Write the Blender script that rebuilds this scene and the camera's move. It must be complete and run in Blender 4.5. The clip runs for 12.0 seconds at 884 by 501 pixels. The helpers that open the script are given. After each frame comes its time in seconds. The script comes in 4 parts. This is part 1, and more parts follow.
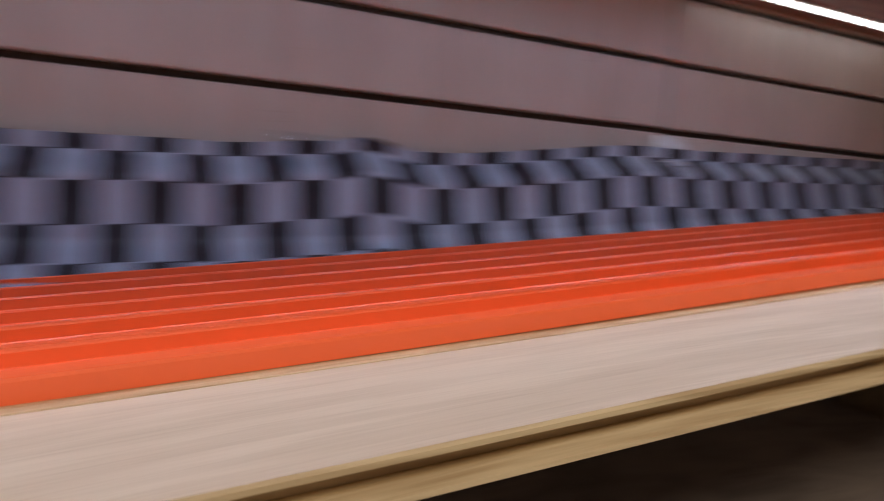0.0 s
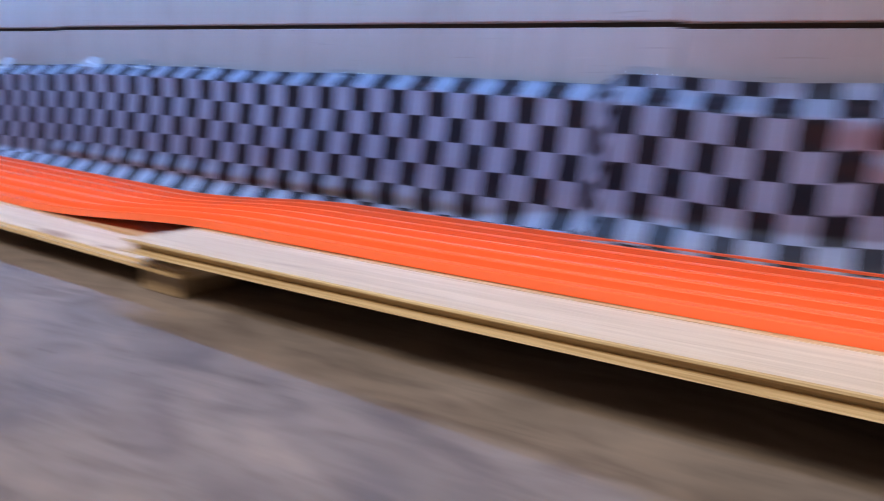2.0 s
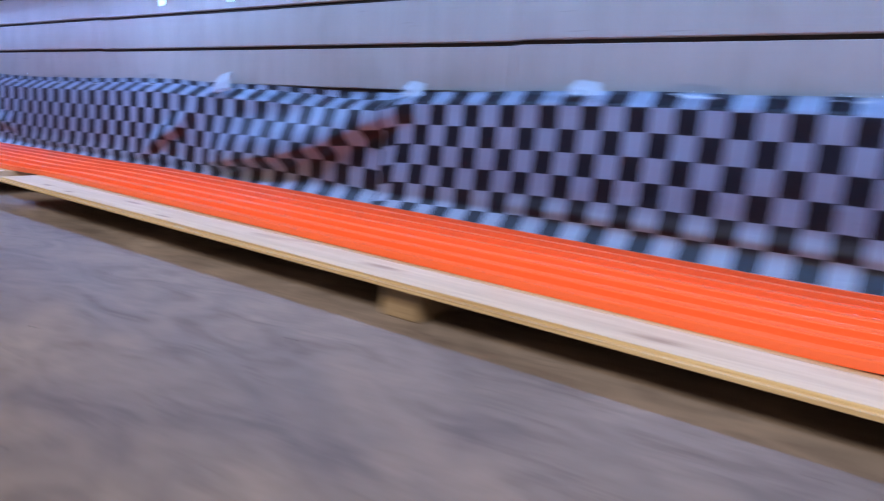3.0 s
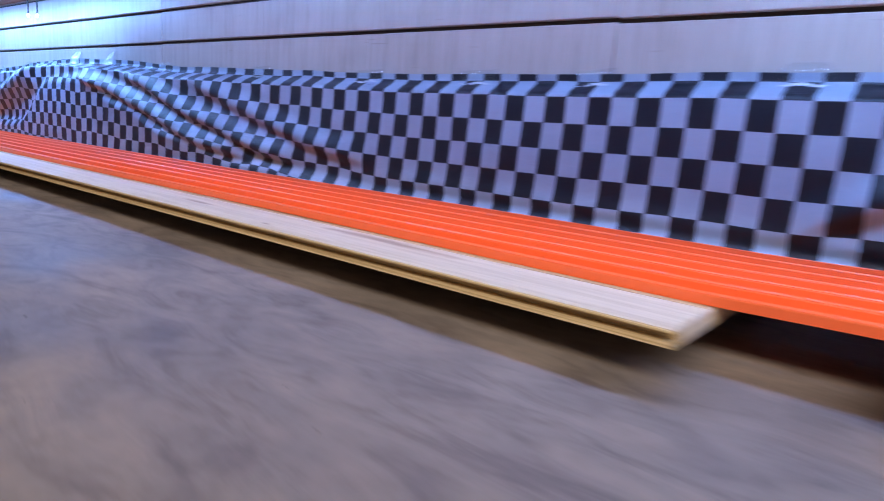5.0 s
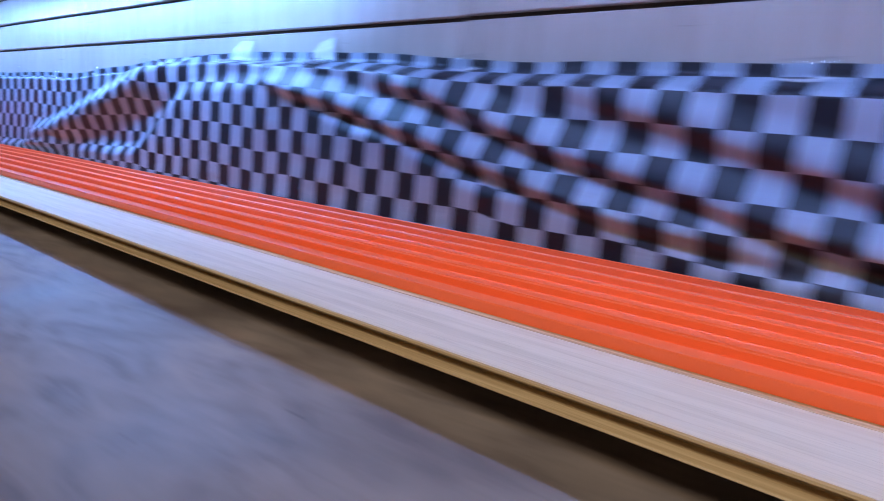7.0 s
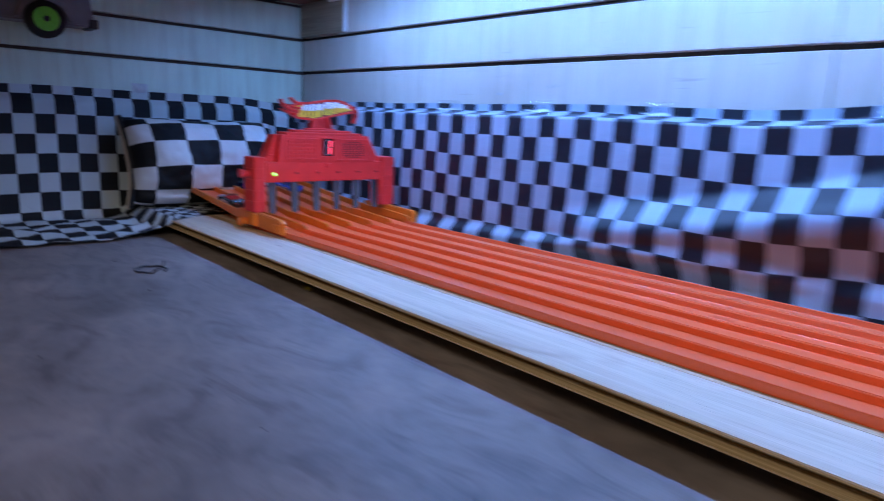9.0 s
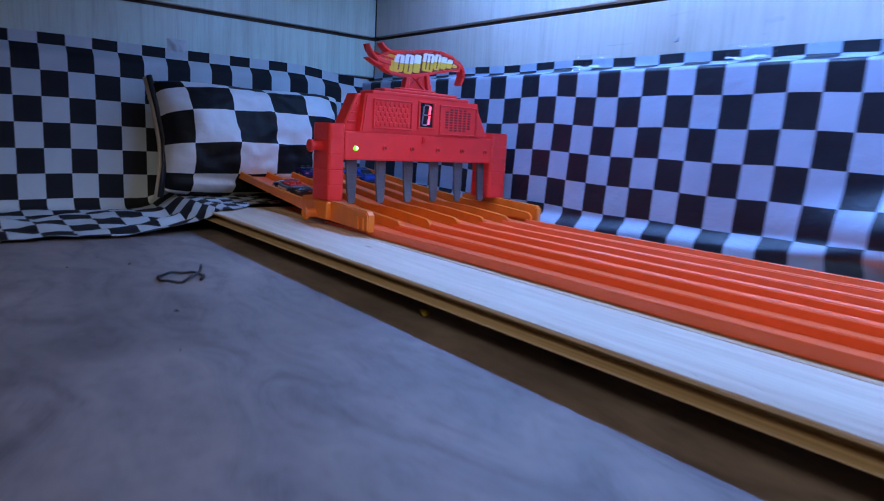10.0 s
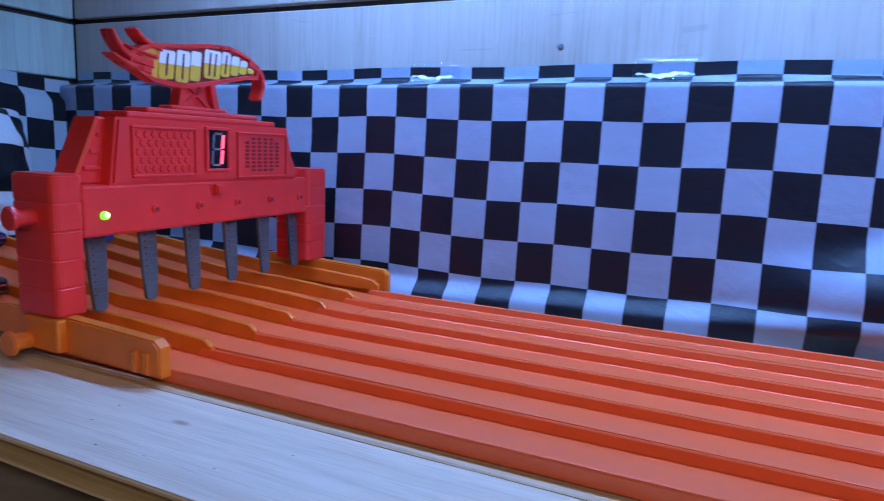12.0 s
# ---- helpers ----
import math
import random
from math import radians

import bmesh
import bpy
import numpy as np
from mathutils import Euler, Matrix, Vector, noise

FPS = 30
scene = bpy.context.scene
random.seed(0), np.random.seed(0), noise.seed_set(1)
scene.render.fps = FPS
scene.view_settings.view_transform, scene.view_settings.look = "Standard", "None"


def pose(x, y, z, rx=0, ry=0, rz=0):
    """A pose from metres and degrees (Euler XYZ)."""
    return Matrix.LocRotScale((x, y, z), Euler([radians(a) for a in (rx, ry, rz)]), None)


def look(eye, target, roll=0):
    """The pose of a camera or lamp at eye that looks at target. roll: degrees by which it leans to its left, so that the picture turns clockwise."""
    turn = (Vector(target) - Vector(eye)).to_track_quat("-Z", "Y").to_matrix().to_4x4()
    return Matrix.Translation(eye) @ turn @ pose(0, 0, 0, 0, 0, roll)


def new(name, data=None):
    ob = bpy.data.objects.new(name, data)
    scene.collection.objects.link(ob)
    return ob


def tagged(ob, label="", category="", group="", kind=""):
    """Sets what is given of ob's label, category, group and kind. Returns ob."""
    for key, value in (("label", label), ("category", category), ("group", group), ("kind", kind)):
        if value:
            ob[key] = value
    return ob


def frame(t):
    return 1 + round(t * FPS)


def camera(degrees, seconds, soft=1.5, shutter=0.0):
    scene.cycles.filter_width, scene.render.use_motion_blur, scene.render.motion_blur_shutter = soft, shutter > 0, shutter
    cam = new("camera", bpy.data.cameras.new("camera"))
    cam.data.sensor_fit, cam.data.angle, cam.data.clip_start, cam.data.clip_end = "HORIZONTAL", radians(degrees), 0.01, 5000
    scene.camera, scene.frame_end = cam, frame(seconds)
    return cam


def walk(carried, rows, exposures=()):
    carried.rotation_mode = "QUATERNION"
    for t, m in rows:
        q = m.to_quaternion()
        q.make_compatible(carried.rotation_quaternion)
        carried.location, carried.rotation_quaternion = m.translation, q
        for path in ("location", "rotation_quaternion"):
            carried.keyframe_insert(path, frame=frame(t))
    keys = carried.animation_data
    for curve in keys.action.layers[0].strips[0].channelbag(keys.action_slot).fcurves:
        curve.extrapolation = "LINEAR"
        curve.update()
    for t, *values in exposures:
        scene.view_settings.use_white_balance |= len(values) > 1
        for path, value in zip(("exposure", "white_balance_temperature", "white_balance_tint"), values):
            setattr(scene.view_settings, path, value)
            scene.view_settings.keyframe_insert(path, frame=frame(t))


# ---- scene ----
cam = camera(69.3, 12.0, soft=1.0, shutter=0.66)

# seconds, eye x y z, yaw to the left of +y, pitch, lean
PATH = [
    (0, 7.5039, -0.2636, 0.2352, -25.03, -4.81, 2.96),
    (0.5, 7.0609, -0.3233, 0.2130, -8.80, -6.50, 4.39),
    (1, 6.6226, -0.3854, 0.1931, 6.83, -8.50, 5.02),
    (1.5, 6.1768, -0.4562, 0.1932, 19.48, -9.94, 5.32),
    (2, 5.7507, -0.4931, 0.1929, 29.00, -11.27, 4.36),
    (2.5, 5.3117, -0.5248, 0.2114, 33.14, -11.21, 4.38),
    (3, 4.8847, -0.5766, 0.2047, 35.07, -11.67, 3.59),
    (3.5, 4.4735, -0.5805, 0.1831, 37.39, -10.95, 5.02),
    (5.5, 3.3471, -0.4819, 0.1648, 39.21, -11.18, 3.82),
    (6, 3.1467, -0.4191, 0.1559, 39.00, -10.18, 4.32),
    (6.5, 2.8744, -0.3756, 0.1589, 39.28, -10.08, 4.45),
    (8.5, 1.2794, -0.5042, 0.2087, 43.31, -11.07, 3.24),
    (9, 0.9826, -0.5056, 0.2226, 47.81, -11.35, 2.57),
    (9.5, 0.8032, -0.4570, 0.1859, 50.41, -10.79, 2.77),
    (10, 0.6663, -0.4030, 0.1455, 50.69, -10.15, 3.33),
    (10.5, 0.5501, -0.3446, 0.1484, 47.33, -10.07, 2.57),
    (11, 0.4456, -0.3017, 0.1530, 39.35, -9.23, 2.32),
    (11.5, 0.3639, -0.2928, 0.1812, 28.18, -9.68, 2.81),
    (12, 0.3815, -0.2900, 0.1787, 24.61, -9.15, 2.30),
]


def view(x, y, z, yaw, pitch, lean):
    a, p = radians(yaw), radians(pitch)
    ahead = Vector((-math.sin(a) * math.cos(p), math.cos(a) * math.cos(p), math.sin(p)))
    return look((x, y, z), Vector((x, y, z)) + ahead, lean)


EXPOSURES = [(0.0, -0.54), (1.0, -0.48), (2.0, -0.20), (2.5, -0.22), (3.0, -0.20), (3.5, -0.20), (5.5, 0.06), (6.5, 0.02), (8.5, -0.33), (9.5, -0.38), (10.5, -0.36), (11.5, -0.48), (12.0, -0.48)]
walk(cam, [(t, view(*row)) for t, *row in PATH], EXPOSURES)

# ---- light ----
world = bpy.data.worlds.new("world")
scene.world = world
world.use_nodes = True
world.node_tree.nodes["Background"].inputs[0].default_value = (0.75, 0.85, 1.0, 1)
world.node_tree.nodes["Background"].inputs[1].default_value = 0.09


def area_lamp(name, at, target, sx, sy, power, colour):
    data = bpy.data.lights.new(name, "AREA")
    data.shape, data.size, data.size_y, data.energy, data.color = "RECTANGLE", sx, sy, power, colour
    ob = new(name, data)
    ob.matrix_world = look(at, target)
    return tagged(ob, kind="structure")


WARM, COOL = (1.0, 0.85, 0.65), (0.166, 0.382, 1.0)
# the room's long ceiling fitting, from which the shelf shades the wall
area_lamp("ceiling_light", (5.4, -3.1, 3.0), (5.4, -0.1, 0.1), 5.2, 0.9, 205.0, WARM)
# unseen cool lamp, added to brighten the floor before the boards
area_lamp("floor_fill_cool", (5.8, -2.4, 2.9), (5.8, -0.3, 0.0), 3.4, 0.3, 70.0, (0.82, 0.86, 0.95))
# the strip of cool diodes under the shelf
for name, x, long, y, power, colour, aim in (("finish", 0.77, 1.86, 0.150, 18.2, COOL, 0.215), ("middle", 2.72, 1.7, 0.075, 5.3, (0.25, 0.42, 1.0), 0.17), ("upper", 4.50, 2.3, 0.120, 7.4, (0.23, 0.46, 1.0), 0.16),
                                             ("start", 6.95, 2.7, 0.060, 4.3, (0.58, 0.64, 0.90), 0.08)):
    area_lamp("strip_light_" + name, (x, y, 0.462), (x, aim, 0.20), long, 0.012, power, colour)

# ---- places ----
W = 0.299            # face of the long wall
XE = -0.433          # face of the end wall
SHELF_Y = -0.255      # front of the shelf
PITCH = 0.0418       # from lane to lane
GROOVES = [0.2458 + 0.0762 * k for k in range(4)]
PANEL = 1.2192
# where along the wall the columns of each cloth fall, counted in squares
COLUMNS = [(-0.48, -23.0), (0.287, 0.0), (1.0, 21.4), (2.394, 62.0), (3.03, 82.0), (4.3, 120.0)]
COLUMNS_STRAIGHT = [(4.13, 113.85), (4.557, 127.0), (5.174, 146.0), (5.7, 162.2)]
COLUMNS_SAGGING = [(5.4, 154.0), (5.59, 160.0), (5.716, 164.0), (5.955, 171.0), (6.085, 175.0), (6.633, 192.0), (6.697, 194.0), (7.192, 210.0), (7.37, 216.0), (7.60, 224.0), (9.2, 278.0)]


# below the top edge: where the cloth breaks over and where it hangs again
CREASE = [(0.6, 0.0130, 0.0200), (1.2, 0.0150, 0.0240), (1.9, 0.0100, 0.0320), (4.15, 0.0100, 0.0320), (4.20, 0.0010, 0.0210), (5.53, 0.0010, 0.0210), (5.545, 0.0130, 0.0350), (5.95, 0.0180, 0.0400), (6.30, 0.0160, 0.0380), (6.60, 0.0110, 0.0330), (9.0, 0.0100, 0.0320)]


def crease(x):
    return lerp_list([(a, b) for a, b, _ in CREASE], x), lerp_list([(a, c) for a, _, c in CREASE], x)


def lane_y(lane):
    """Middle of a lane; the near one is 0."""
    return -0.0042 + 0.0428 * lane


def smooth(a, b, x):
    t = min(1.0, max(0.0, (x - a) / (b - a)))
    return t * t * (3 - 2 * t)


def lerp_list(table, x):
    if x <= table[0][0]:
        return table[0][1]
    for (x0, v0), (x1, v1) in zip(table, table[1:]):
        if x <= x1:
            return v0 + (v1 - v0) * smooth(x0, x1, x)
    return table[-1][1]


def straight(table, x):
    for (x0, v0), (x1, v1) in zip(table, table[1:]):
        if x <= x1:
            return v0 + (v1 - v0) * max(0.0, (x - x0) / (x1 - x0))
    return table[-1][1]


def top3(x):
    return 0.0315 + 0.0045 * x


def top2(x):
    return 0.0436 - 0.0089 * (x - 4.39)


def top1(x):
    d = min(x - 5.69, 2.1)
    return 0.0705 + 0.0253 * d + 0.0144 * d * d + 0.086 * max(0.0, x - 7.79)


def bed(x):
    """Underside of the lanes along the run."""
    if x < 3.38:
        return top3(x)
    if x < 3.62:
        return top3(x) + (top2(x) - top3(x)) * smooth(3.38, 3.62, x)
    if x < 4.84:
        return top2(x)
    if x < 5.21:
        return top2(x) + (top1(x) - top2(x)) * smooth(4.84, 5.21, x)
    return top1(x)


# ---- materials ----
def material(name, colour, rough=0.5, metal=0.0, coat=0.0):
    m = bpy.data.materials.new(name)
    m.use_nodes = True
    b = m.node_tree.nodes["Principled BSDF"]
    b.inputs["Base Color"].default_value = (*colour, 1)
    b.inputs["Roughness"].default_value = rough
    b.inputs["Metallic"].default_value = metal
    b.inputs["Coat Weight"].default_value = coat
    return m


def node(m, kind, **settings):
    n = m.node_tree.nodes.new(kind)
    for key, value in settings.items():
        n.inputs[key].default_value = value
    return n


def wire(m, a, b):
    m.node_tree.links.new(a, b)


def coords(m, scale=(1, 1, 1), kind="Object"):
    c, mp = node(m, "ShaderNodeTexCoord"), node(m, "ShaderNodeMapping", Scale=scale)
    wire(m, c.outputs[kind], mp.inputs["Vector"])
    return mp.outputs["Vector"]


def ramp(m, fac, stops):
    r = node(m, "ShaderNodeValToRGB")
    el = r.color_ramp.elements
    while len(el) < len(stops):
        el.new(0.5)
    for e, (p, c) in zip(el, stops):
        e.position, e.color = p, (*c, 1)
    wire(m, fac, r.inputs["Fac"])
    return r.outputs["Color"]


def mix(m, a, b, fac=None, amount=0.5, blend="MIX"):
    n = m.node_tree.nodes.new("ShaderNodeMix")
    n.data_type, n.blend_type = "RGBA", blend
    n.inputs[0].default_value = amount
    for socket, value in ((6, a), (7, b)):
        if isinstance(value, tuple):
            n.inputs[socket].default_value = (*value, 1)
        else:
            wire(m, value, n.inputs[socket])
    if fac is not None:
        wire(m, fac, n.inputs[0])
    return n.outputs[2]


def bump(m, height, strength, distance=0.002):
    n = node(m, "ShaderNodeBump", Strength=strength, Distance=distance)
    wire(m, height, n.inputs["Height"])
    wire(m, n.outputs["Normal"], m.node_tree.nodes["Principled BSDF"].inputs["Normal"])


def base(m):
    return m.node_tree.nodes["Principled BSDF"].inputs["Base Color"]


def plastic(name, colour, rough=0.32, wear=0.12, grain=260.0):
    """Moulded plastic with faint scuffs."""
    m = material(name, colour, rough)
    v = coords(m)
    n = node(m, "ShaderNodeTexNoise", Scale=38.0, Detail=6.0)
    wire(m, v, n.inputs["Vector"])
    pale = tuple(min(1.0, c * (1 + wear) + 0.12 * wear) for c in colour)
    deep = tuple(c * (1 - wear * 1.6) for c in colour)
    wire(m, ramp(m, n.outputs["Fac"], [(0.3, deep), (0.52, colour), (0.8, pale)]), base(m))
    g = node(m, "ShaderNodeTexNoise", Scale=grain, Detail=3.0)
    wire(m, v, g.inputs["Vector"])
    r = node(m, "ShaderNodeMapRange")
    for key, value in (("From Min", 0.3), ("From Max", 0.7), ("To Min", rough - 0.4 * wear), ("To Max", rough + wear)):
        r.inputs[key].default_value = value
    wire(m, n.outputs["Fac"], r.inputs["Value"])
    wire(m, r.outputs["Result"], m.node_tree.nodes["Principled BSDF"].inputs["Roughness"])
    bump(m, g.outputs["Fac"], 0.04, 0.0003)
    return m


# dark knots and streaks in the boards: place along and across, half length and half width
KNOTS = [(5.03, -0.090, 0.055, 0.018), (5.12, -0.086, 0.030, 0.009), (4.75, -0.072, 0.045, 0.014), (4.445, -0.060, 0.045, 0.012), (4.05, -0.080, 0.030, 0.006), (3.93, -0.053, 0.035, 0.008),
         (3.78, -0.080, 0.022, 0.008), (3.69, -0.074, 0.020, 0.009), (3.09, -0.050, 0.150, 0.014), (2.76, -0.066, 0.070, 0.010), (2.94, -0.092, 0.012, 0.005),
         (0.131, -0.060, 0.010, 0.004)]


def wood(name, pale, dark, stretch=(1.2, 26.0, 26.0), rough=0.6, knots=0.0):
    """Sawn softwood with its grain along x."""
    m = material(name, pale, rough)
    v = coords(m, stretch)
    n = node(m, "ShaderNodeTexNoise", Scale=3.2, Detail=9.0, Roughness=0.62, Distortion=0.5)
    wire(m, v, n.inputs["Vector"])
    colour = ramp(m, n.outputs["Fac"], [(0.30, dark), (0.47, tuple((a + b) / 2 for a, b in zip(pale, dark))), (0.56, pale), (0.8, tuple(min(1, c * 1.08) for c in pale))])
    fine = node(m, "ShaderNodeTexNoise", Scale=14.0, Detail=5.0)
    wire(m, coords(m, (2.0, 60.0, 60.0)), fine.inputs["Vector"])
    streak = ramp(m, fine.outputs["Fac"], [(0.33, (0.70, 0.62, 0.54)), (0.50, (1, 1, 1)), (1.0, (1, 1, 1))])
    colour = mix(m, colour, streak, amount=0.38, blend="MULTIPLY")
    if knots:
        k = node(m, "ShaderNodeTexNoise", Scale=2.4, Detail=3.0, Distortion=1.2)
        wire(m, coords(m, (1.0, 5.0, 5.0)), k.inputs["Vector"])
        spots = ramp(m, k.outputs["Fac"], [(0.66, (1, 1, 1)), (0.74, (0.60, 0.47, 0.40)), (1.0, (0.42, 0.30, 0.25))])
        colour = mix(m, colour, spots, amount=knots, blend="MULTIPLY")
        for kx, ky, rx, ry in KNOTS:
            rx, ry = rx * 1.5, ry * 1.5
            v = coords(m, (1 / rx, 1 / ry, 0))
            bend = node(m, "ShaderNodeTexNoise", Scale=22.0, Detail=4.0)
            wire(m, coords(m, (0.5, 2, 1)), bend.inputs["Vector"])
            d = node(m, "ShaderNodeVectorMath")
            d.operation = "DISTANCE"
            d.inputs[1].default_value = (kx / rx, ky / ry, 0)
            wire(m, v, d.inputs[0])
            add = node(m, "ShaderNodeMath")
            add.operation = "ADD"
            wire(m, d.outputs["Value"], add.inputs[0])
            wire(m, bend.outputs["Fac"], add.inputs[1])
            dark = ramp(m, add.outputs["Value"], [(0.0, (0.36, 0.25, 0.22)), (0.62, (0.50, 0.38, 0.34)), (0.85, (0.80, 0.72, 0.68)), (1.0, (1, 1, 1))])
            colour = mix(m, colour, dark, amount=0.85, blend="MULTIPLY")
    wire(m, colour, base(m))
    bump(m, fine.outputs["Fac"], 0.25, 0.0008)
    return m


def checks(name, white, black, rough=0.5, scale=1.0, wrinkles=2.0):
    """Cloth printed with squares, one to each unit of the map."""
    m = material(name, white, rough)
    c = node(m, "ShaderNodeTexChecker", Scale=scale, Color1=(*white, 1), Color2=(*black, 1))
    wire(m, coords(m, (1, 1, 1), "UV"), c.inputs["Vector"])
    n = node(m, "ShaderNodeTexNoise", Scale=9.0, Detail=7.0)
    wire(m, coords(m), n.inputs["Vector"])
    tone = ramp(m, n.outputs["Fac"], [(0.25, (0.78, 0.78, 0.80)), (0.6, (1, 1, 1)), (1.0, (1, 1, 1))])
    wire(m, mix(m, c.outputs["Color"], tone, amount=0.7, blend="MULTIPLY"), base(m))
    f = node(m, "ShaderNodeTexNoise", Scale=60.0, Detail=5.0, Distortion=0.6)
    wire(m, coords(m), f.inputs["Vector"])
    soft = node(m, "ShaderNodeTexNoise", Scale=15.0, Detail=3.0, Roughness=0.45, Distortion=1.6)
    wire(m, coords(m, (0.8, 1.0, 1.15)), soft.inputs["Vector"])
    both = node(m, "ShaderNodeMath")
    both.operation = "MULTIPLY_ADD"
    wire(m, soft.outputs["Fac"], both.inputs[0])
    both.inputs[1].default_value = wrinkles
    wire(m, f.outputs["Fac"], both.inputs[2])
    bump(m, both.outputs["Value"], 0.3, 0.003)
    return m


def concrete():
    m = material("trowelled_concrete", (0.24, 0.23, 0.22), 0.62)
    big = node(m, "ShaderNodeTexNoise", Scale=5.0, Detail=8.0, Roughness=0.6, Distortion=0.8)
    wire(m, coords(m), big.inputs["Vector"])
    colour = ramp(m, big.outputs["Fac"], [(0.28, (0.172, 0.144, 0.134)), (0.46, (0.242, 0.204, 0.191)), (0.58, (0.277, 0.233, 0.219)), (0.78, (0.363, 0.309, 0.292))])
    fine = node(m, "ShaderNodeTexNoise", Scale=70.0, Detail=8.0, Roughness=0.7)
    wire(m, coords(m), fine.inputs["Vector"])
    colour = mix(m, colour, ramp(m, fine.outputs["Fac"], [(0.3, (0.72, 0.71, 0.70)), (0.5, (1, 1, 1)), (1, (1.1, 1.1, 1.1))]), amount=0.6, blend="MULTIPLY")
    wear = node(m, "ShaderNodeTexNoise", Scale=15.0, Detail=7.0, Roughness=0.65, Distortion=1.4)
    wire(m, coords(m, (0.6, 1.3, 1)), wear.inputs["Vector"])
    colour = mix(m, colour, ramp(m, wear.outputs["Fac"], [(0.34, (0.66, 0.64, 0.66)), (0.50, (0.98, 0.98, 0.98)), (0.66, (1.20, 1.16, 1.12))]), amount=1.0, blend="MULTIPLY")
    specks = node(m, "ShaderNodeTexVoronoi", Scale=14.0)
    wire(m, coords(m), specks.inputs["Vector"])
    colour = mix(m, colour, ramp(m, specks.outputs["Distance"], [(0.0, (0.45, 0.43, 0.42)), (0.018, (0.6, 0.58, 0.57)), (0.032, (1, 1, 1))]), amount=0.7, blend="MULTIPLY")
    wire(m, colour, base(m))
    wire(m, ramp(m, big.outputs["Fac"], [(0.3, (0.42, 0.42, 0.42)), (0.7, (0.68, 0.68, 0.68))]), m.node_tree.nodes["Principled BSDF"].inputs["Roughness"])
    bump(m, fine.outputs["Fac"], 0.3, 0.0015)
    return m


def wall_board(name="pale_birch_panel", tint=(1.0, 1.0, 1.0)):
    """Pale laminated birch, its grain upright, differing from panel to panel."""
    m = material(name, (0.62, 0.56, 0.51), 0.36)
    info = node(m, "ShaderNodeObjectInfo")
    v = coords(m, (30.0, 30.0, 2.2))
    n = node(m, "ShaderNodeTexNoise", Scale=2.0, Detail=8.0, Distortion=0.7)
    wire(m, v, n.inputs["Vector"])
    colour = ramp(m, n.outputs["Fac"], [(0.3, (0.475, 0.402, 0.340)), (0.5, (0.535, 0.462, 0.397)), (0.75, (0.572, 0.500, 0.434))])
    grain = node(m, "ShaderNodeTexNoise", Scale=2.6, Detail=6.0, Roughness=0.6, Distortion=0.9)
    wire(m, coords(m, (95.0, 95.0, 3.4)), grain.inputs["Vector"])
    colour = mix(m, colour, ramp(m, grain.outputs["Fac"], [(0.34, (0.86, 0.83, 0.80)), (0.50, (1, 1, 1)), (1.0, (1.03, 1.03, 1.03))]), amount=0.75, blend="MULTIPLY")
    scuffs = node(m, "ShaderNodeTexNoise", Scale=4.0, Detail=3.0, Distortion=0.4)
    wire(m, coords(m, (3.0, 3.0, 42.0)), scuffs.inputs["Vector"])
    colour = mix(m, colour, ramp(m, scuffs.outputs["Fac"], [(0.24, (0.74, 0.70, 0.68)), (0.30, (1, 1, 1)), (0.72, (1, 1, 1)), (0.78, (1.10, 1.10, 1.10))]), amount=0.6, blend="MULTIPLY")
    stain = node(m, "ShaderNodeTexNoise", Scale=6.0, Detail=5.0)
    wire(m, coords(m), stain.inputs["Vector"])
    colour = mix(m, colour, ramp(m, stain.outputs["Fac"], [(0.26, (0.80, 0.76, 0.73)), (0.5, (1, 1, 1))]), amount=0.7, blend="MULTIPLY")
    colour = mix(m, colour, ramp(m, info.outputs["Random"], [(0.0, (0.93, 0.92, 0.91)), (1.0, (1, 1, 1))]), amount=1.0, blend="MULTIPLY")
    colour = mix(m, colour, tint, amount=1.0, blend="MULTIPLY")
    wire(m, colour, base(m))
    bump(m, n.outputs["Fac"], 0.08, 0.0008)
    return m


M_FLOOR = concrete()
M_WALL = wall_board()
# birch again, with the end wall's teal, brighter light put into the tint
M_WALL_END = wall_board("teal_lit_panel", (1.08, 1.50, 1.43))
M_GROOVE = wood("dark_groove", (0.060, 0.034, 0.022), (0.030, 0.018, 0.012), rough=0.7)
M_BOARD = wood("pale_pine", (0.75, 0.62, 0.475), (0.65, 0.52, 0.38), knots=0.6)
M_EDGE = wood("pine_edge", (0.64, 0.49, 0.29), (0.42, 0.28, 0.14), stretch=(1.0, 70.0, 120.0))
# darker than the boards' pine: the shade beneath them is put into the colour
M_BLOCK = wood("pine_block", (0.34, 0.25, 0.16), (0.23, 0.16, 0.10))
M_SHELF = wood("brown_shelf_board", (0.26, 0.12, 0.07), (0.16, 0.07, 0.04))
M_TRACK = plastic("orange_track", (0.94, 0.152, 0.048), 0.31, 0.012)
M_TRACK.node_tree.nodes["Principled BSDF"].inputs["Specular IOR Level"].default_value = 0.5
M_BASE = plastic("amber_orange_plastic", (0.80, 0.185, 0.012), 0.40, 0.08)
M_RED = plastic("red_plastic", (0.82, 0.036, 0.030), 0.33, 0.04)
M_SIGN = plastic("sign_red_plastic", (0.84, 0.030, 0.022), 0.28)
M_GREY = plastic("grey_plastic", (0.085, 0.095, 0.105), 0.45)
M_CLOTH = checks("checked_cloth", (0.36, 0.415, 0.515), (0.008, 0.008, 0.014), 0.44)
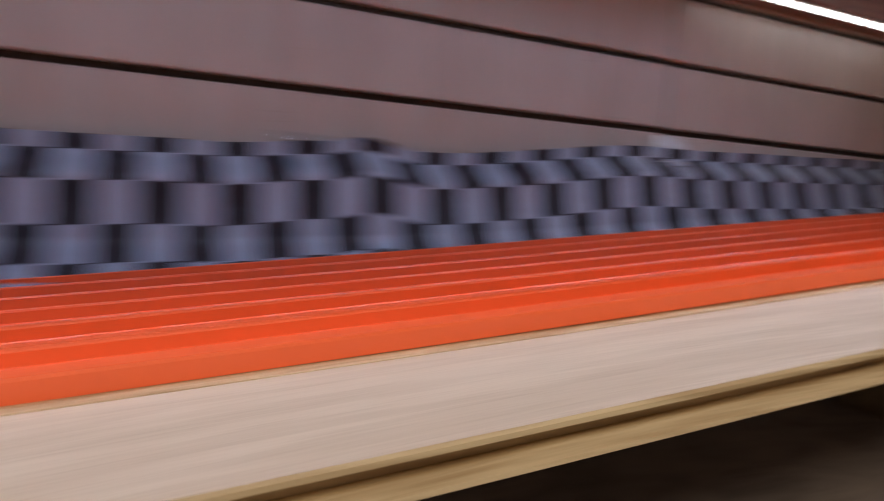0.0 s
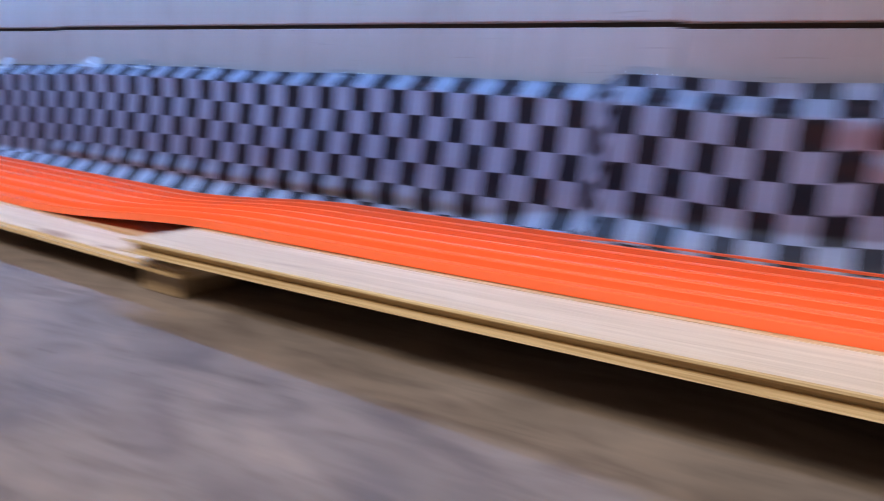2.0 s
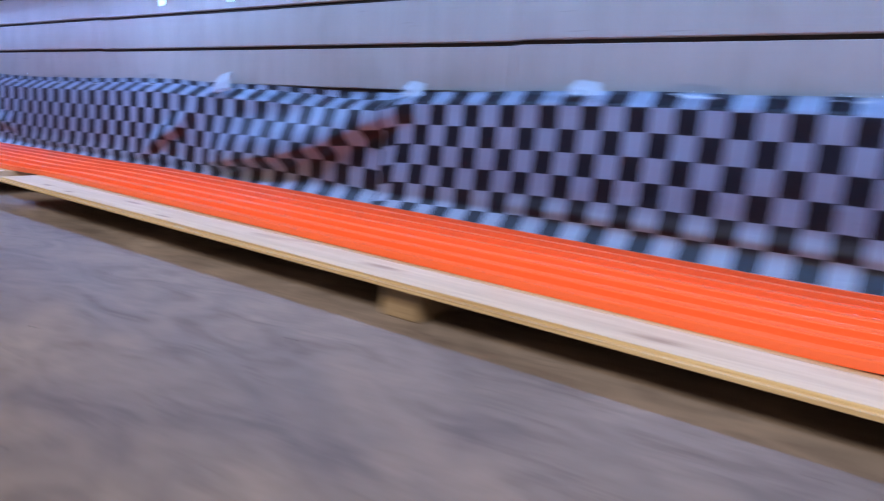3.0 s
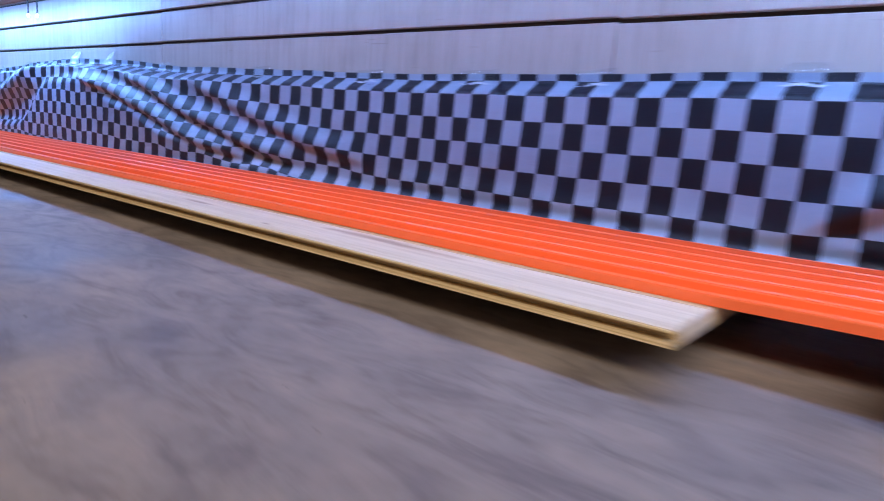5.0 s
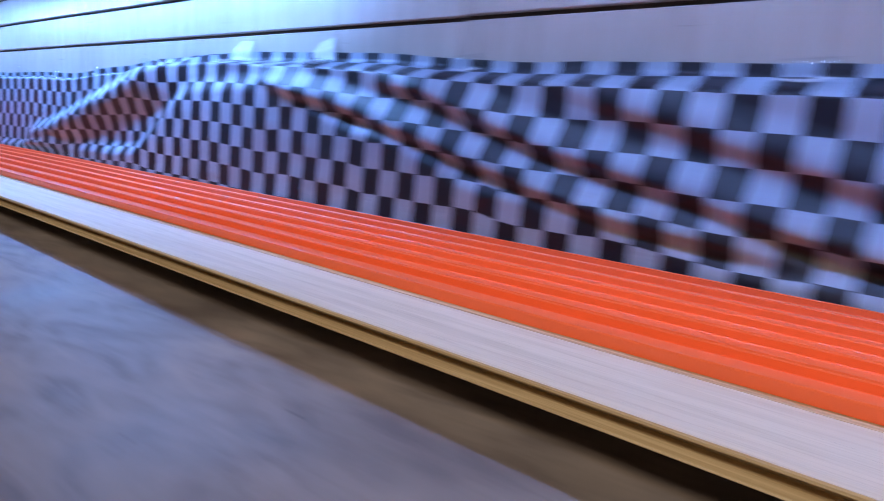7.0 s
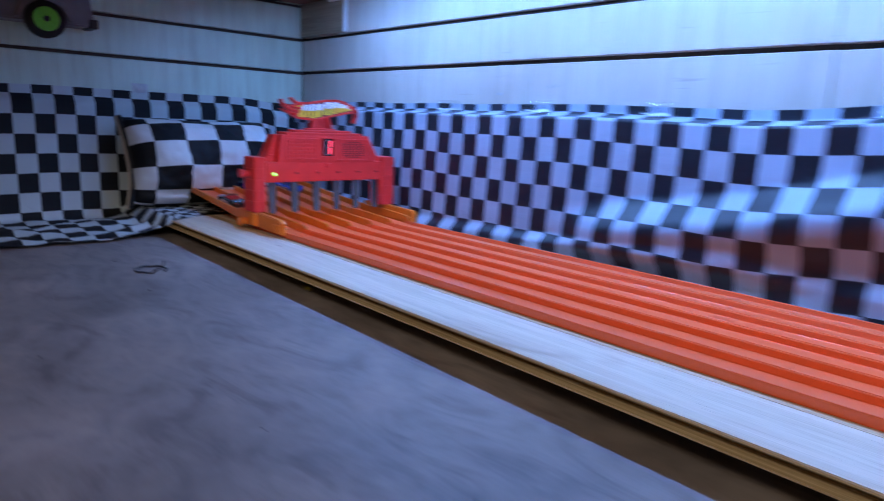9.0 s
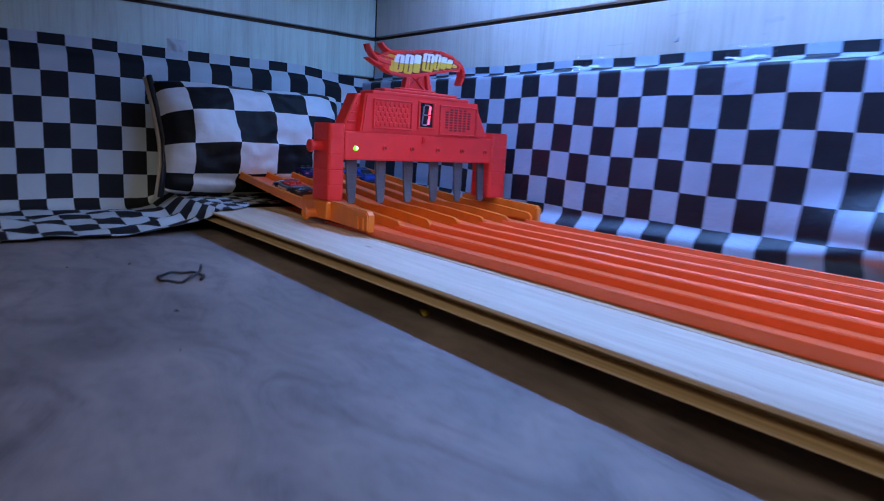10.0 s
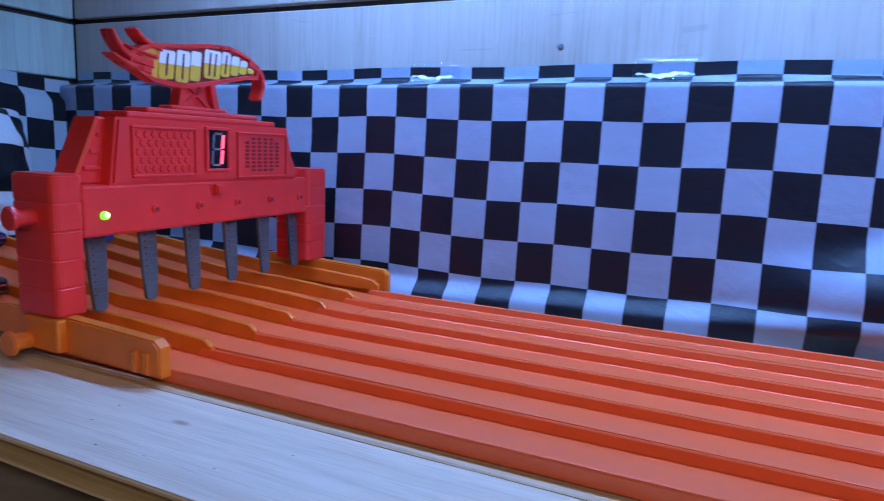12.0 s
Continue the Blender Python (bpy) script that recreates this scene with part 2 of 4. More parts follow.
M_CLOTH_END = checks("checked_fabric", (0.52, 0.57, 0.57), (0.012, 0.012, 0.014), 0.7)
M_PILLOW = checks("checked_satin", (0.62, 0.62, 0.61), (0.006, 0.006, 0.007), 0.6)
for m in (M_CLOTH_END, M_PILLOW):
    m.node_tree.nodes["Principled BSDF"].inputs["Specular IOR Level"].default_value = 0.22
M_PIPING = material("black_cord", (0.012, 0.012, 0.013), 0.6)
M_ZIP = material("cream_tape", (0.55, 0.48, 0.40), 0.7)
M_PLAIN = material("painted_plaster", (0.24, 0.21, 0.19), 0.85)
M_WHITE = material("white_print", (0.82, 0.80, 0.76), 0.35)
M_YELLOW = material("yellow_print", (0.80, 0.48, 0.04), 0.35)
M_MAROON = material("maroon_print_and_shade", (0.20, 0.012, 0.012), 0.35)
M_DARK = material("dark_window", (0.014, 0.010, 0.012), 0.15)
M_BLACK = material("black_paint", (0.010, 0.010, 0.012), 0.16, coat=0.6)
M_NAVY = material("navy_paint", (0.014, 0.018, 0.11), 0.2, 0.35, 0.6)
M_BLUE = material("blue_paint", (0.016, 0.085, 0.42), 0.24, 0.2, 0.6)
M_CABIN = material("red_cabin", (0.62, 0.035, 0.022), 0.45)
M_TYRE = material("black_tyre", (0.014, 0.014, 0.014), 0.6)
M_RIM = material("pale_rim", (0.72, 0.60, 0.52), 0.3, 0.7)
M_COPPER = material("copper_rim", (0.62, 0.22, 0.10), 0.3, 0.7)
M_SILVER = material("silver_print", (0.62, 0.62, 0.66), 0.3, 0.5)
M_STEEL = material("dull_steel", (0.40, 0.40, 0.42), 0.35, 0.9)
M_PINKPRINT = material("pink_print", (0.70, 0.45, 0.45), 0.4)
M_WIRE = material("black_wire", (0.012, 0.012, 0.014), 0.45)
M_SCRAP = material("greenish_tape", (0.36, 0.33, 0.20), 0.4)
M_CHIP = material("yellow_crumb", (0.42, 0.30, 0.03), 0.6)
M_GREEN = material("green_rim", (0.16, 0.62, 0.04), 0.35)
M_TRUCK = plastic("dusty_grey_plastic", (0.16, 0.15, 0.16), 0.5)
M_CLEAN = material("white_plastic", (0.72, 0.72, 0.72), 0.4)


def glow(name, colour, strength):
    m = material(name, colour, 0.4)
    b = m.node_tree.nodes["Principled BSDF"]
    b.inputs["Emission Color"].default_value = (*colour, 1)
    b.inputs["Emission Strength"].default_value = strength
    return m


M_LED = glow("lit_green", (0.20, 1.0, 0.06), 1.6)
M_LED_CORE = glow("lit_pale_green", (0.72, 1.0, 0.55), 3.0)
M_DIGIT = glow("lit_red", (1.0, 0.07, 0.12), 4.0)
M_BULB = glow("lit_bulb", (0.62, 0.90, 1.0), 2.2)
M_DIODE = glow("lit_diode", (0.95, 0.97, 1.0), 12.0)


def film_tape(name, gloss, rough):
    """Clear film: see-through, with a weak gloss."""
    m = bpy.data.materials.new(name)
    m.use_nodes = True
    t = m.node_tree
    t.nodes.remove(t.nodes["Principled BSDF"])
    see, shine, both = (t.nodes.new("ShaderNodeBsdf" + k) if k in ("Transparent", "Glossy") else t.nodes.new("ShaderNode" + k) for k in ("Transparent", "Glossy", "MixShader"))
    see.inputs["Color"].default_value = (0.93, 0.95, 0.97, 1)
    shine.inputs["Roughness"].default_value = rough
    both.inputs[0].default_value = gloss
    for a, b in ((see.outputs[0], both.inputs[1]), (shine.outputs[0], both.inputs[2]), (both.outputs[0], t.nodes["Material Output"].inputs["Surface"])):
        t.links.new(a, b)
    return m


def clear(name, tint, alpha, rough=0.08):
    m = material(name, tint, rough)
    b = m.node_tree.nodes["Principled BSDF"]
    b.inputs["Alpha"].default_value = alpha
    b.inputs["Specular IOR Level"].default_value = 0.9
    b.inputs["Coat Weight"].default_value = 1.0
    return m


M_TAPE = film_tape("clear_tape", 0.09, 0.25)
# film whitened, so that glints of the strip are put into its colour
M_SHINY = clear("glint_white_tape", (0.96, 0.98, 1.0), 0.62, 0.13)
M_GLASS = clear("smoked_screen", (0.45, 0.36, 0.45), 0.55)


# ---- building helpers ----
def part(name, bm, mat, parent=None, label="", flat=True, keep=False):
    me = bpy.data.meshes.new(name)
    bm.normal_update()
    bm.to_mesh(me)
    bm.free()
    if mat is not None:
        me.materials.append(mat)
    if not flat:
        me.polygons.foreach_set("use_smooth", [True] * len(me.polygons))
    ob = new(name, me)
    if parent is not None:
        ob.parent = parent
        if not keep:
            ob.matrix_parent_inverse = Matrix.Identity(4)
    if label:
        tagged(ob, label)
    return ob


def thing(name, at, label, category, group="", kind=""):
    ob = new(name)
    ob.empty_display_size = 0.02
    ob.matrix_world = at if isinstance(at, Matrix) else pose(*at)
    return tagged(ob, label, category, group, kind)


def add_box(bm, lo, hi, bevel=0.0, segments=1):
    c = [(a + b) / 2 for a, b in zip(lo, hi)]
    s = [max(1e-5, abs(b - a)) for a, b in zip(lo, hi)]
    made = bmesh.ops.create_cube(bm, size=1.0, matrix=Matrix.Translation(c) @ Matrix.Diagonal((*s, 1)))
    if bevel:
        edges = list({e for v in made["verts"] for e in v.link_edges})
        bmesh.ops.bevel(bm, geom=edges, offset=bevel, segments=segments, affect="EDGES", profile=0.5)
    return bm


def box(lo, hi, bevel=0.0, segments=1):
    return add_box(bmesh.new(), lo, hi, bevel, segments)


def add_prism(bm, outline, a, b, axis="x", bevel=0.0, segments=1):
    """A closed outline of (u, v) carried from a to b along the axis; u, v are the other two axes in order."""
    def at(u, v, w):
        return {"x": (w, u, v), "y": (u, w, v), "z": (u, v, w)}[axis]
    lower = [bm.verts.new(at(u, v, a)) for u, v in outline]
    upper = [bm.verts.new(at(u, v, b)) for u, v in outline]
    faces = [bm.faces.new(lower), bm.faces.new(upper)]
    n = len(outline)
    for i in range(n):
        faces.append(bm.faces.new((lower[i], lower[(i + 1) % n], upper[(i + 1) % n], upper[i])))
    bmesh.ops.recalc_face_normals(bm, faces=faces)
    if bevel:
        rim = [e for f in faces[:2] for e in f.edges]
        bmesh.ops.bevel(bm, geom=list(set(rim)), offset=bevel, segments=segments, affect="EDGES")
    return bm


def prism(outline, a, b, axis="x", bevel=0.0, segments=1):
    return add_prism(bmesh.new(), outline, a, b, axis, bevel, segments)


def add_cyl(bm, at, r, depth, axis="x", r2=None, n=20, bevel=0.0):
    turn = {"x": pose(0, 0, 0, 0, 90, 0), "y": pose(0, 0, 0, 90, 0, 0), "z": Matrix.Identity(4)}[axis]
    made = bmesh.ops.create_cone(bm, cap_ends=True, segments=n, radius1=r, radius2=r if r2 is None else r2, depth=depth, matrix=Matrix.Translation(at) @ turn)
    if bevel:
        edges = [e for e in {e for v in made["verts"] for e in v.link_edges} if any(len(f.verts) > 4 for f in e.link_faces)]
        bmesh.ops.bevel(bm, geom=edges, offset=bevel, segments=2, affect="EDGES")
    return bm


def cyl(at, r, depth, axis="x", r2=None, n=20, bevel=0.0):
    return add_cyl(bmesh.new(), at, r, depth, axis, r2, n, bevel)


def loft(rings, closed=True):
    """Skin over rings of equal length, capped at both ends."""
    bm = bmesh.new()
    vs = [[bm.verts.new(p) for p in ring] for ring in rings]
    n = len(vs[0])
    for a, b in zip(vs, vs[1:]):
        for i in range(n if closed else n - 1):
            bm.faces.new((a[i], a[(i + 1) % n], b[(i + 1) % n], b[i]))
    if closed:
        bm.faces.new(vs[0])
        bm.faces.new(vs[-1])
    bmesh.ops.recalc_face_normals(bm, faces=bm.faces[:])
    return bm


def tube(points, r, n=8):
    rings = []
    for i, p in enumerate(points):
        d = (Vector(points[min(i + 1, len(points) - 1)]) - Vector(points[max(i - 1, 0)])).normalized()
        q = d.to_track_quat("Z", "Y")
        rings.append([Vector(p) + q @ Vector((r * math.cos(2 * math.pi * k / n), r * math.sin(2 * math.pi * k / n), 0)) for k in range(n)])
    return loft(rings)


def sheet(nu, nv, place, uv, mat, name, parent=None, label="", thick=0.0):
    """A smooth grid of nu by nv cells with a map."""
    verts = [place(i / nu, j / nv) for i in range(nu + 1) for j in range(nv + 1)]
    faces = [(i * (nv + 1) + j, (i + 1) * (nv + 1) + j, (i + 1) * (nv + 1) + j + 1, i * (nv + 1) + j + 1) for i in range(nu) for j in range(nv)]
    me = bpy.data.meshes.new(name)
    me.from_pydata(verts, [], faces)
    layer = me.uv_layers.new(name="map")
    uvs = [uv(i / nu, j / nv) for i in range(nu + 1) for j in range(nv + 1)]
    for loop in me.loops:
        layer.data[loop.index].uv = uvs[loop.vertex_index]
    me.polygons.foreach_set("use_smooth", [True] * len(me.polygons))
    me.materials.append(mat)
    ob = new(name, me)
    ob.parent = parent
    if thick:
        s = ob.modifiers.new("thickness", "SOLIDIFY")
        s.thickness, s.offset = thick, 0
    if label:
        tagged(ob, label)
    return ob


# ---- room ----
X0, X1, YB, ZC = XE, 9.2, -5.4, 3.2
tagged(part("floor", box((X0 - 0.15, YB - 0.15, -0.12), (X1 + 0.15, W + 0.17, 0.0)), M_FLOOR), "worn grey trowelled concrete floor with stains", "floor", kind="structure")
# the ceiling, east and south walls are unseen, added to shut out world light
tagged(part("ceiling", box((X0 - 0.15, YB - 0.15, ZC), (X1 + 0.15, W + 0.17, ZC + 0.1)), M_PLAIN), "plain unseen ceiling added to close the room", "ceiling", kind="structure")
wall_north = tagged(part("wall_north", box((X0 - 0.15, W + 0.010, 0.0), (X1 + 0.15, W + 0.15, ZC)), M_GROOVE), "slotted display wall of pale panels with dark grooves", "wall", kind="structure")
wall_end = tagged(part("wall_west", box((X0 - 0.15, YB, 0.0), (X0 - 0.010, W + 0.010, ZC)), M_GROOVE), "slotted end wall of pale panels with dark grooves", "wall", kind="structure")
tagged(part("wall_east", box((X1, YB, 0.0), (X1 + 0.15, W + 0.010, ZC)), M_PLAIN), "plain unseen wall added beyond the start of the run", "wall", kind="structure")
# unseen wall; its added opening lets a little world light in
bm = bmesh.new()
add_box(bm, (X0 - 0.15, YB - 0.15, 0.0), (X1 + 0.15, YB, 0.45))
add_box(bm, (X0 - 0.15, YB - 0.15, 2.1), (X1 + 0.15, YB, ZC))
add_box(bm, (X0 - 0.15, YB - 0.15, 0.45), (-0.1, YB, 2.1))
add_box(bm, (8.6, YB - 0.15, 0.45), (X1 + 0.15, YB, 2.1))
tagged(part("wall_south", bm, M_PLAIN), "plain unseen wall added with a wide opening for world light", "wall", kind="structure")

G2 = 0.0035
levels = [0.0, *GROOVES, 0.56, 1.2, 1.9, 2.55, 3.15]
for row, (a, b) in enumerate(zip(levels, levels[1:])):
    lo, hi = a + (G2 if a else 0.002), b - G2
    k = -1
    while True:
        xa = 0.723 + PANEL * k
        xb = xa + PANEL
        if xa > X1 - 0.05:
            break
        dz = (0.0, 0.0011, -0.0008, 0.0012, -0.0010, 0.0006)[k % 6]
        part("wall_panel", box((max(xa, X0) + 0.0006, W, lo + dz), (min(xb, X1) - 0.0006, W + 0.012, hi + dz), 0.0012), M_WALL, wall_north)
        k += 1
    k = 0
    while W - PANEL * k > YB + 0.05:
        ya = max(W - PANEL * (k + 1), YB)
        part("wall_panel", box((X0 - 0.012, ya + 0.0006, lo), (X0, W - PANEL * k - 0.0006, hi), 0.0012), M_WALL_END, wall_end)
        k += 1

shelf = thing("wall_shelf", (0, 0, 0), "dark brown wooden shelf board fixed along the slotted wall", "shelf")
part("shelf_board", box((X0 + 0.001, SHELF_Y, 0.4785), (5.389, W - 0.001, 0.4985), 0.002), M_SHELF, shelf)
part("shelf_board", box((5.391, SHELF_Y, 0.4785), (8.5, W - 0.001, 0.4985), 0.002), M_SHELF, shelf)
# unseen board added over the end wall to keep the ceiling light off it
part("added_shade_board", box((X0 + 0.001, -1.9, 0.4785), (X0 + 0.80, SHELF_Y - 0.001, 0.4985), 0.002), M_SHELF, shelf)
strip = thing("light_strip", (0, 0, 0), "strip of cool white diodes under the shelf", "light strip")
part("backing", box((X0 + 0.05, 0.104, 0.4755), (7.9, 0.116, 0.4783)), M_CLEAN, strip)
bm = bmesh.new()
for i in range(60):
    x = 8.10 + i * 0.0165
    if x > 8.45:
        break
    add_box(bm, (x, 0.252, 0.4735), (x + 0.006, 0.260, 0.4755))
part("diodes", bm, M_DIODE, strip, "lit white diodes")
part("end_backing", box((7.9, 0.250, 0.4755), (8.47, 0.262, 0.4783)), M_CLEAN, strip)

def hanging_diode(x, y, z):
    ob = thing("hanging_diode", (x, y, z), "small lit diode on a wire under the shelf", "diode lamp", "diodes under the shelf")
    part("stem", tube([(0, 0, 0.4784 - z), (0.0006, 0, 0.026), (0.0, 0, 0.006)], 0.0022, 8), M_WIRE, ob)
    bulb = bmesh.new()
    bmesh.ops.create_uvsphere(bulb, u_segments=12, v_segments=8, radius=1.0, matrix=Matrix.Diagonal((0.0042, 0.0042, 0.0068, 1)))
    part("bulb", bulb, M_BULB, ob, "glowing cool white bulb", False)


for x, y, z in ((1.346, 0.20, 0.401), (1.416, 0.20, 0.397), (2.49, 0.20, 0.397), (2.58, 0.20, 0.400), (3.605, 0.20, 0.400), (3.83, 0.20, 0.397)):
    hanging_diode(x, y, z)

# ---- boards under the run ----
def board(x0, x1, yf, top, label, slim=1.0, tongue=False):
    """A tongued and grooved board; top is a function of x."""
    ob = thing("run_board", (0, 0, 0), label, "board", "boards under the run")
    yb, th = 0.262, 0.0134 * slim
    if tongue:
        front = [(yf + 0.0010, 0), (yf + 0.0004, -0.0012), (yf + 0.0004, -0.0040), (yf - 0.0050, -0.0046), (yf - 0.0054, -0.0088), (yf + 0.001, -0.0096), (yf + 0.0110, -0.0128)]
    else:
        front = [(yf + 0.0010, 0), (yf, -0.0010), (yf, -0.0026), (yf + 0.0120, -0.0034), (yf + 0.0125, -0.0096), (yf + 0.0010, -0.0106), (yf - 0.0020, -0.0110), (yf - 0.0022, -0.0124), (yf + 0.0030, -0.0132)]
    front = [(yf + (u - yf) * (1.0 if slim == 1.0 else 0.8), v * slim) for u, v in front]
    n = 48
    deck, edge = [], []
    for i in range(n + 1):
        x = x0 + (x1 - x0) * i / n
        z = top(x)
        deck.append([(x, yf + 0.0008, z), (x, yb, z), (x, yb, z - th), (x, yf + 0.020, z - th), (x, yf + 0.020, z - 0.0038 * slim), (x, yf + 0.0008, z - 0.0008 * slim)])
        edge.append([(x, u, z + v) for u, v in front] + [(x, yf + 0.020, z - th + 0.0003), (x, yf + 0.020, z - 0.0040 * slim), (x, yf + 0.0008, z - 0.0009 * slim)])
    part("deck", loft(deck), M_BOARD, ob)
    part("joint_lip", loft([[(x, -0.0340, z), (x, -0.0250, z), (x, -0.0250, z + 0.0004), (x, -0.0340, z + 0.0004)] for x, z in ((x0 + 0.001 + (x1 - x0 - 0.002) * i / n, top(x0 + (x1 - x0) * i / n)) for i in range(n + 1))]), M_EDGE, ob, "thin tan lip of the next plank")
    part("grooved_edge", loft(edge), M_EDGE, ob, "tongued golden edge" if tongue else "grooved golden edge")
    return ob


board(-0.20, 3.425, -0.112, top3, "long pale pine board lying low above the concrete")
board(3.55, 5.247, -0.096, top2, "pale knotty pine board propped on wooden blocks", 0.8, True)
board(5.19, 9.05, -0.1147, top1, "pale pine board tilted up towards the start", 1.05)


def block(x0, x1, y0, y1, z0, z1, label):
    ob = thing("support_block", (0, 0, 0), label, "wood block", "blocks under the boards")
    part("body", box((x0, y0, z0), (x1, y1, z1), 0.0015), M_BLOCK, ob)


for xa, xb, ya in ((5.167, 5.228, -0.080), (4.465, 4.514, -0.084), (3.74, 3.79, 0.03)):
    block(xa, xb, ya, ya + 0.075, 0.0, min(top2(xa), top2(xb)) - 0.0109, "short offcut of pine propping the board")
block(5.195, 5.213, -0.09, 0.20, top2(5.195) + 0.0001, top1(5.195) - 0.0143, "thin pine shim between two boards")
for x in (8.3, 8.7):
    block(x, x + 0.09, 0.16, 0.24, 0.0, top1(x) - 0.0143, "pine block lifting the tilted board")
for x in (-0.1, 0.9, 2.0, 3.2):
    block(x, x + 0.04, 0.02, 0.22, 0.0, top3(x) - 0.0136, "thin pine batten under the low board")

# ---- lanes ----
RAIL = [(-0.0203, 0.0), (-0.0207, 0.0076), (-0.0203, 0.0088), (-0.0194, 0.0090), (-0.0188, 0.0083), (-0.0183, 0.0030), (-0.0177, 0.0025)]
SECTION = RAIL + [(-y, z) for y, z in reversed(RAIL)]
rng = random.Random(7)
PIECE = 0.61
for lane in range(6):
    yc = lane_y(lane)
    ob = thing("track_lane", (0, 0, 0), "orange plastic toy car track of joined lengths", "toy track", "six racing lanes")
    x = -0.03
    first = True
    while x < 9.0:
        xe = min(9.02, x + (PIECE if not first else 0.56 + 0.03 * (lane % 3)))
        n = max(4, int((xe - x) / (0.03 if x > 0.1 else 0.004)))
        dy, dz = rng.uniform(-0.0002, 0.0002), rng.uniform(0, 0.0002)
        rings = []
        for i in range(n + 1):
            px = x + 0.0001 + (xe - x - 0.0002) * i / n
            sway = 0.0012 * math.sin(px * 2.1 + lane) + 0.0006 * math.sin(px * 7.3 + 2 * lane)
            z = bed(px) + 0.0006 + dz + 0.0004 * math.sin(px * 5.0 + lane)
            inside = px < 0.067
            rings.append([(px, yc + (max(-0.0184, min(0.0184, u)) if inside else dy + sway * 0.5 + u), z + (min(v, 0.0026) if inside else v)) for u, v in SECTION])
        part("track_piece", loft(rings), M_TRACK, ob)
        x, first = xe, False

# ---- checked cloth along the wall ----
TOPLINE = [(-0.43, 0.257), (0.0, 0.256), (0.45, 0.257), (0.64, 0.253), (0.92, 0.268), (1.15, 0.283), (1.43, 0.290), (1.67, 0.284), (2.10, 0.264), (2.48, 0.257), (2.76, 0.251), (3.10, 0.252), (3.40, 0.256), (3.69, 0.250), (4.05, 0.243),
           (4.15, 0.242), (4.21, 0.246), (4.565, 0.2555), (4.76, 0.256), (4.99, 0.253), (5.18, 0.255), (5.52, 0.253), (5.54, 0.265), (5.68, 0.261), (5.81, 0.263), (6.01, 0.2645), (6.23, 0.266), (6.32, 0.2595), (6.53, 0.261), (6.72, 0.267),
           (6.89, 0.276), (6.95, 0.2695), (7.12, 0.265), (7.37, 0.267), (7.55, 0.270), (7.64, 0.278), (7.68, 0.284), (7.73, 0.2755), (8.02, 0.302), (8.42, 0.313), (9.2, 0.33)]
TOPSTEP = [(-0.43, 0.026), (0.6, 0.028), (1.0, 0.030), (1.35, 0.045), (1.95, 0.036), (2.7, 0.027), (4.05, 0.026), (4.25, 0.018), (5.45, 0.020), (5.6, 0.023), (9.2, 0.022)]
LEDGE = [(-0.43, 0.060), (0.08, 0.044), (0.30, 0.053), (0.46, 0.062), (0.65, 0.074), (0.92, 0.080), (1.06, 0.085), (1.36, 0.225), (1.57, 0.232), (1.82, 0.170), (2.07, 0.110), (2.37, 0.070), (2.77, 0.045), (3.68, 0.045), (4.0, 0.058), (5.3, 0.058),
         (5.6, 0.090), (6.2, 0.105), (6.8, 0.135), (7.4, 0.175), (9.2, 0.29)]


def ridge(x, z, x0, z0, x1, z1, amp, width):
    """A fold along a line: how far the cloth stands out there."""
    dx, dz = x1 - x0, z1 - z0
    k = ((x - x0) * dx + (z - z0) * dz) / (dx * dx + dz * dz)
    d = ((x - x0) * dz - (z - z0) * dx) / math.hypot(dx, dz)
    ends = smooth(-0.12, 0.12, k) * (1 - smooth(0.88, 1.12, k))
    return amp * ends * math.exp(-(d / width) ** 2)


FOLDS = [
    (0.85, 0.075, 1.19, 0.20, 0.004, 0.02),
    (4.40, 0.082, 4.95, 0.080, 0.006, 0.012), (4.95, 0.085, 5.42, 0.083, 0.005, 0.014), (2.76, 0.075, 3.58, 0.066, 0.004, 0.014),
]


# hanging folds: their line along the wall, how far they stand out, reach above and below
BULGES = [
    ([(0.42, 0.070), (0.65, 0.110), (0.79, 0.147), (0.92, 0.182), (1.03, 0.212), (1.15, 0.243), (1.28, 0.254)], 0.030, 0.050, 0.085, 0.16),
    ([(1.57, 0.235), (1.737, 0.205), (1.907, 0.168), (2.053, 0.131), (2.214, 0.097), (2.39, 0.080)], 0.018, 0.040, 0.018),
    ([(1.83, 0.236), (1.929, 0.222), (2.109, 0.165), (2.304, 0.125), (2.441, 0.094), (2.55, 0.085)], 0.017, 0.040, 0.018),
    ([(2.13, 0.232), (2.37, 0.170), (2.57, 0.120), (2.73, 0.098)], 0.010, 0.040, 0.020),
    ([(3.416, 0.080), (3.56, 0.152), (3.595, 0.185)], 0.012, 0.045, 0.020),
    ([(3.68, 0.084), (3.898, 0.112), (4.04, 0.149), (4.12, 0.184), (4.19, 0.211)], 0.026, 0.100, 0.028),
    ([(5.76, 0.224), (5.914, 0.222), (6.06, 0.208), (6.20, 0.201), (6.34, 0.191), (6.44, 0.187), (6.545, 0.174), (6.655, 0.166), (6.76, 0.164), (6.90, 0.153)], 0.025, 0.065, 0.034, 0.30),
    ([(5.80, 0.188), (5.92, 0.159), (6.075, 0.141), (6.21, 0.130), (6.33, 0.122), (6.46, 0.122)], 0.015, 0.038, 0.022, 0.20),
    ([(6.72, 0.158), (6.87, 0.152), (7.0, 0.154), (7.12, 0.158)], 0.012, 0.022, 0.012),
]


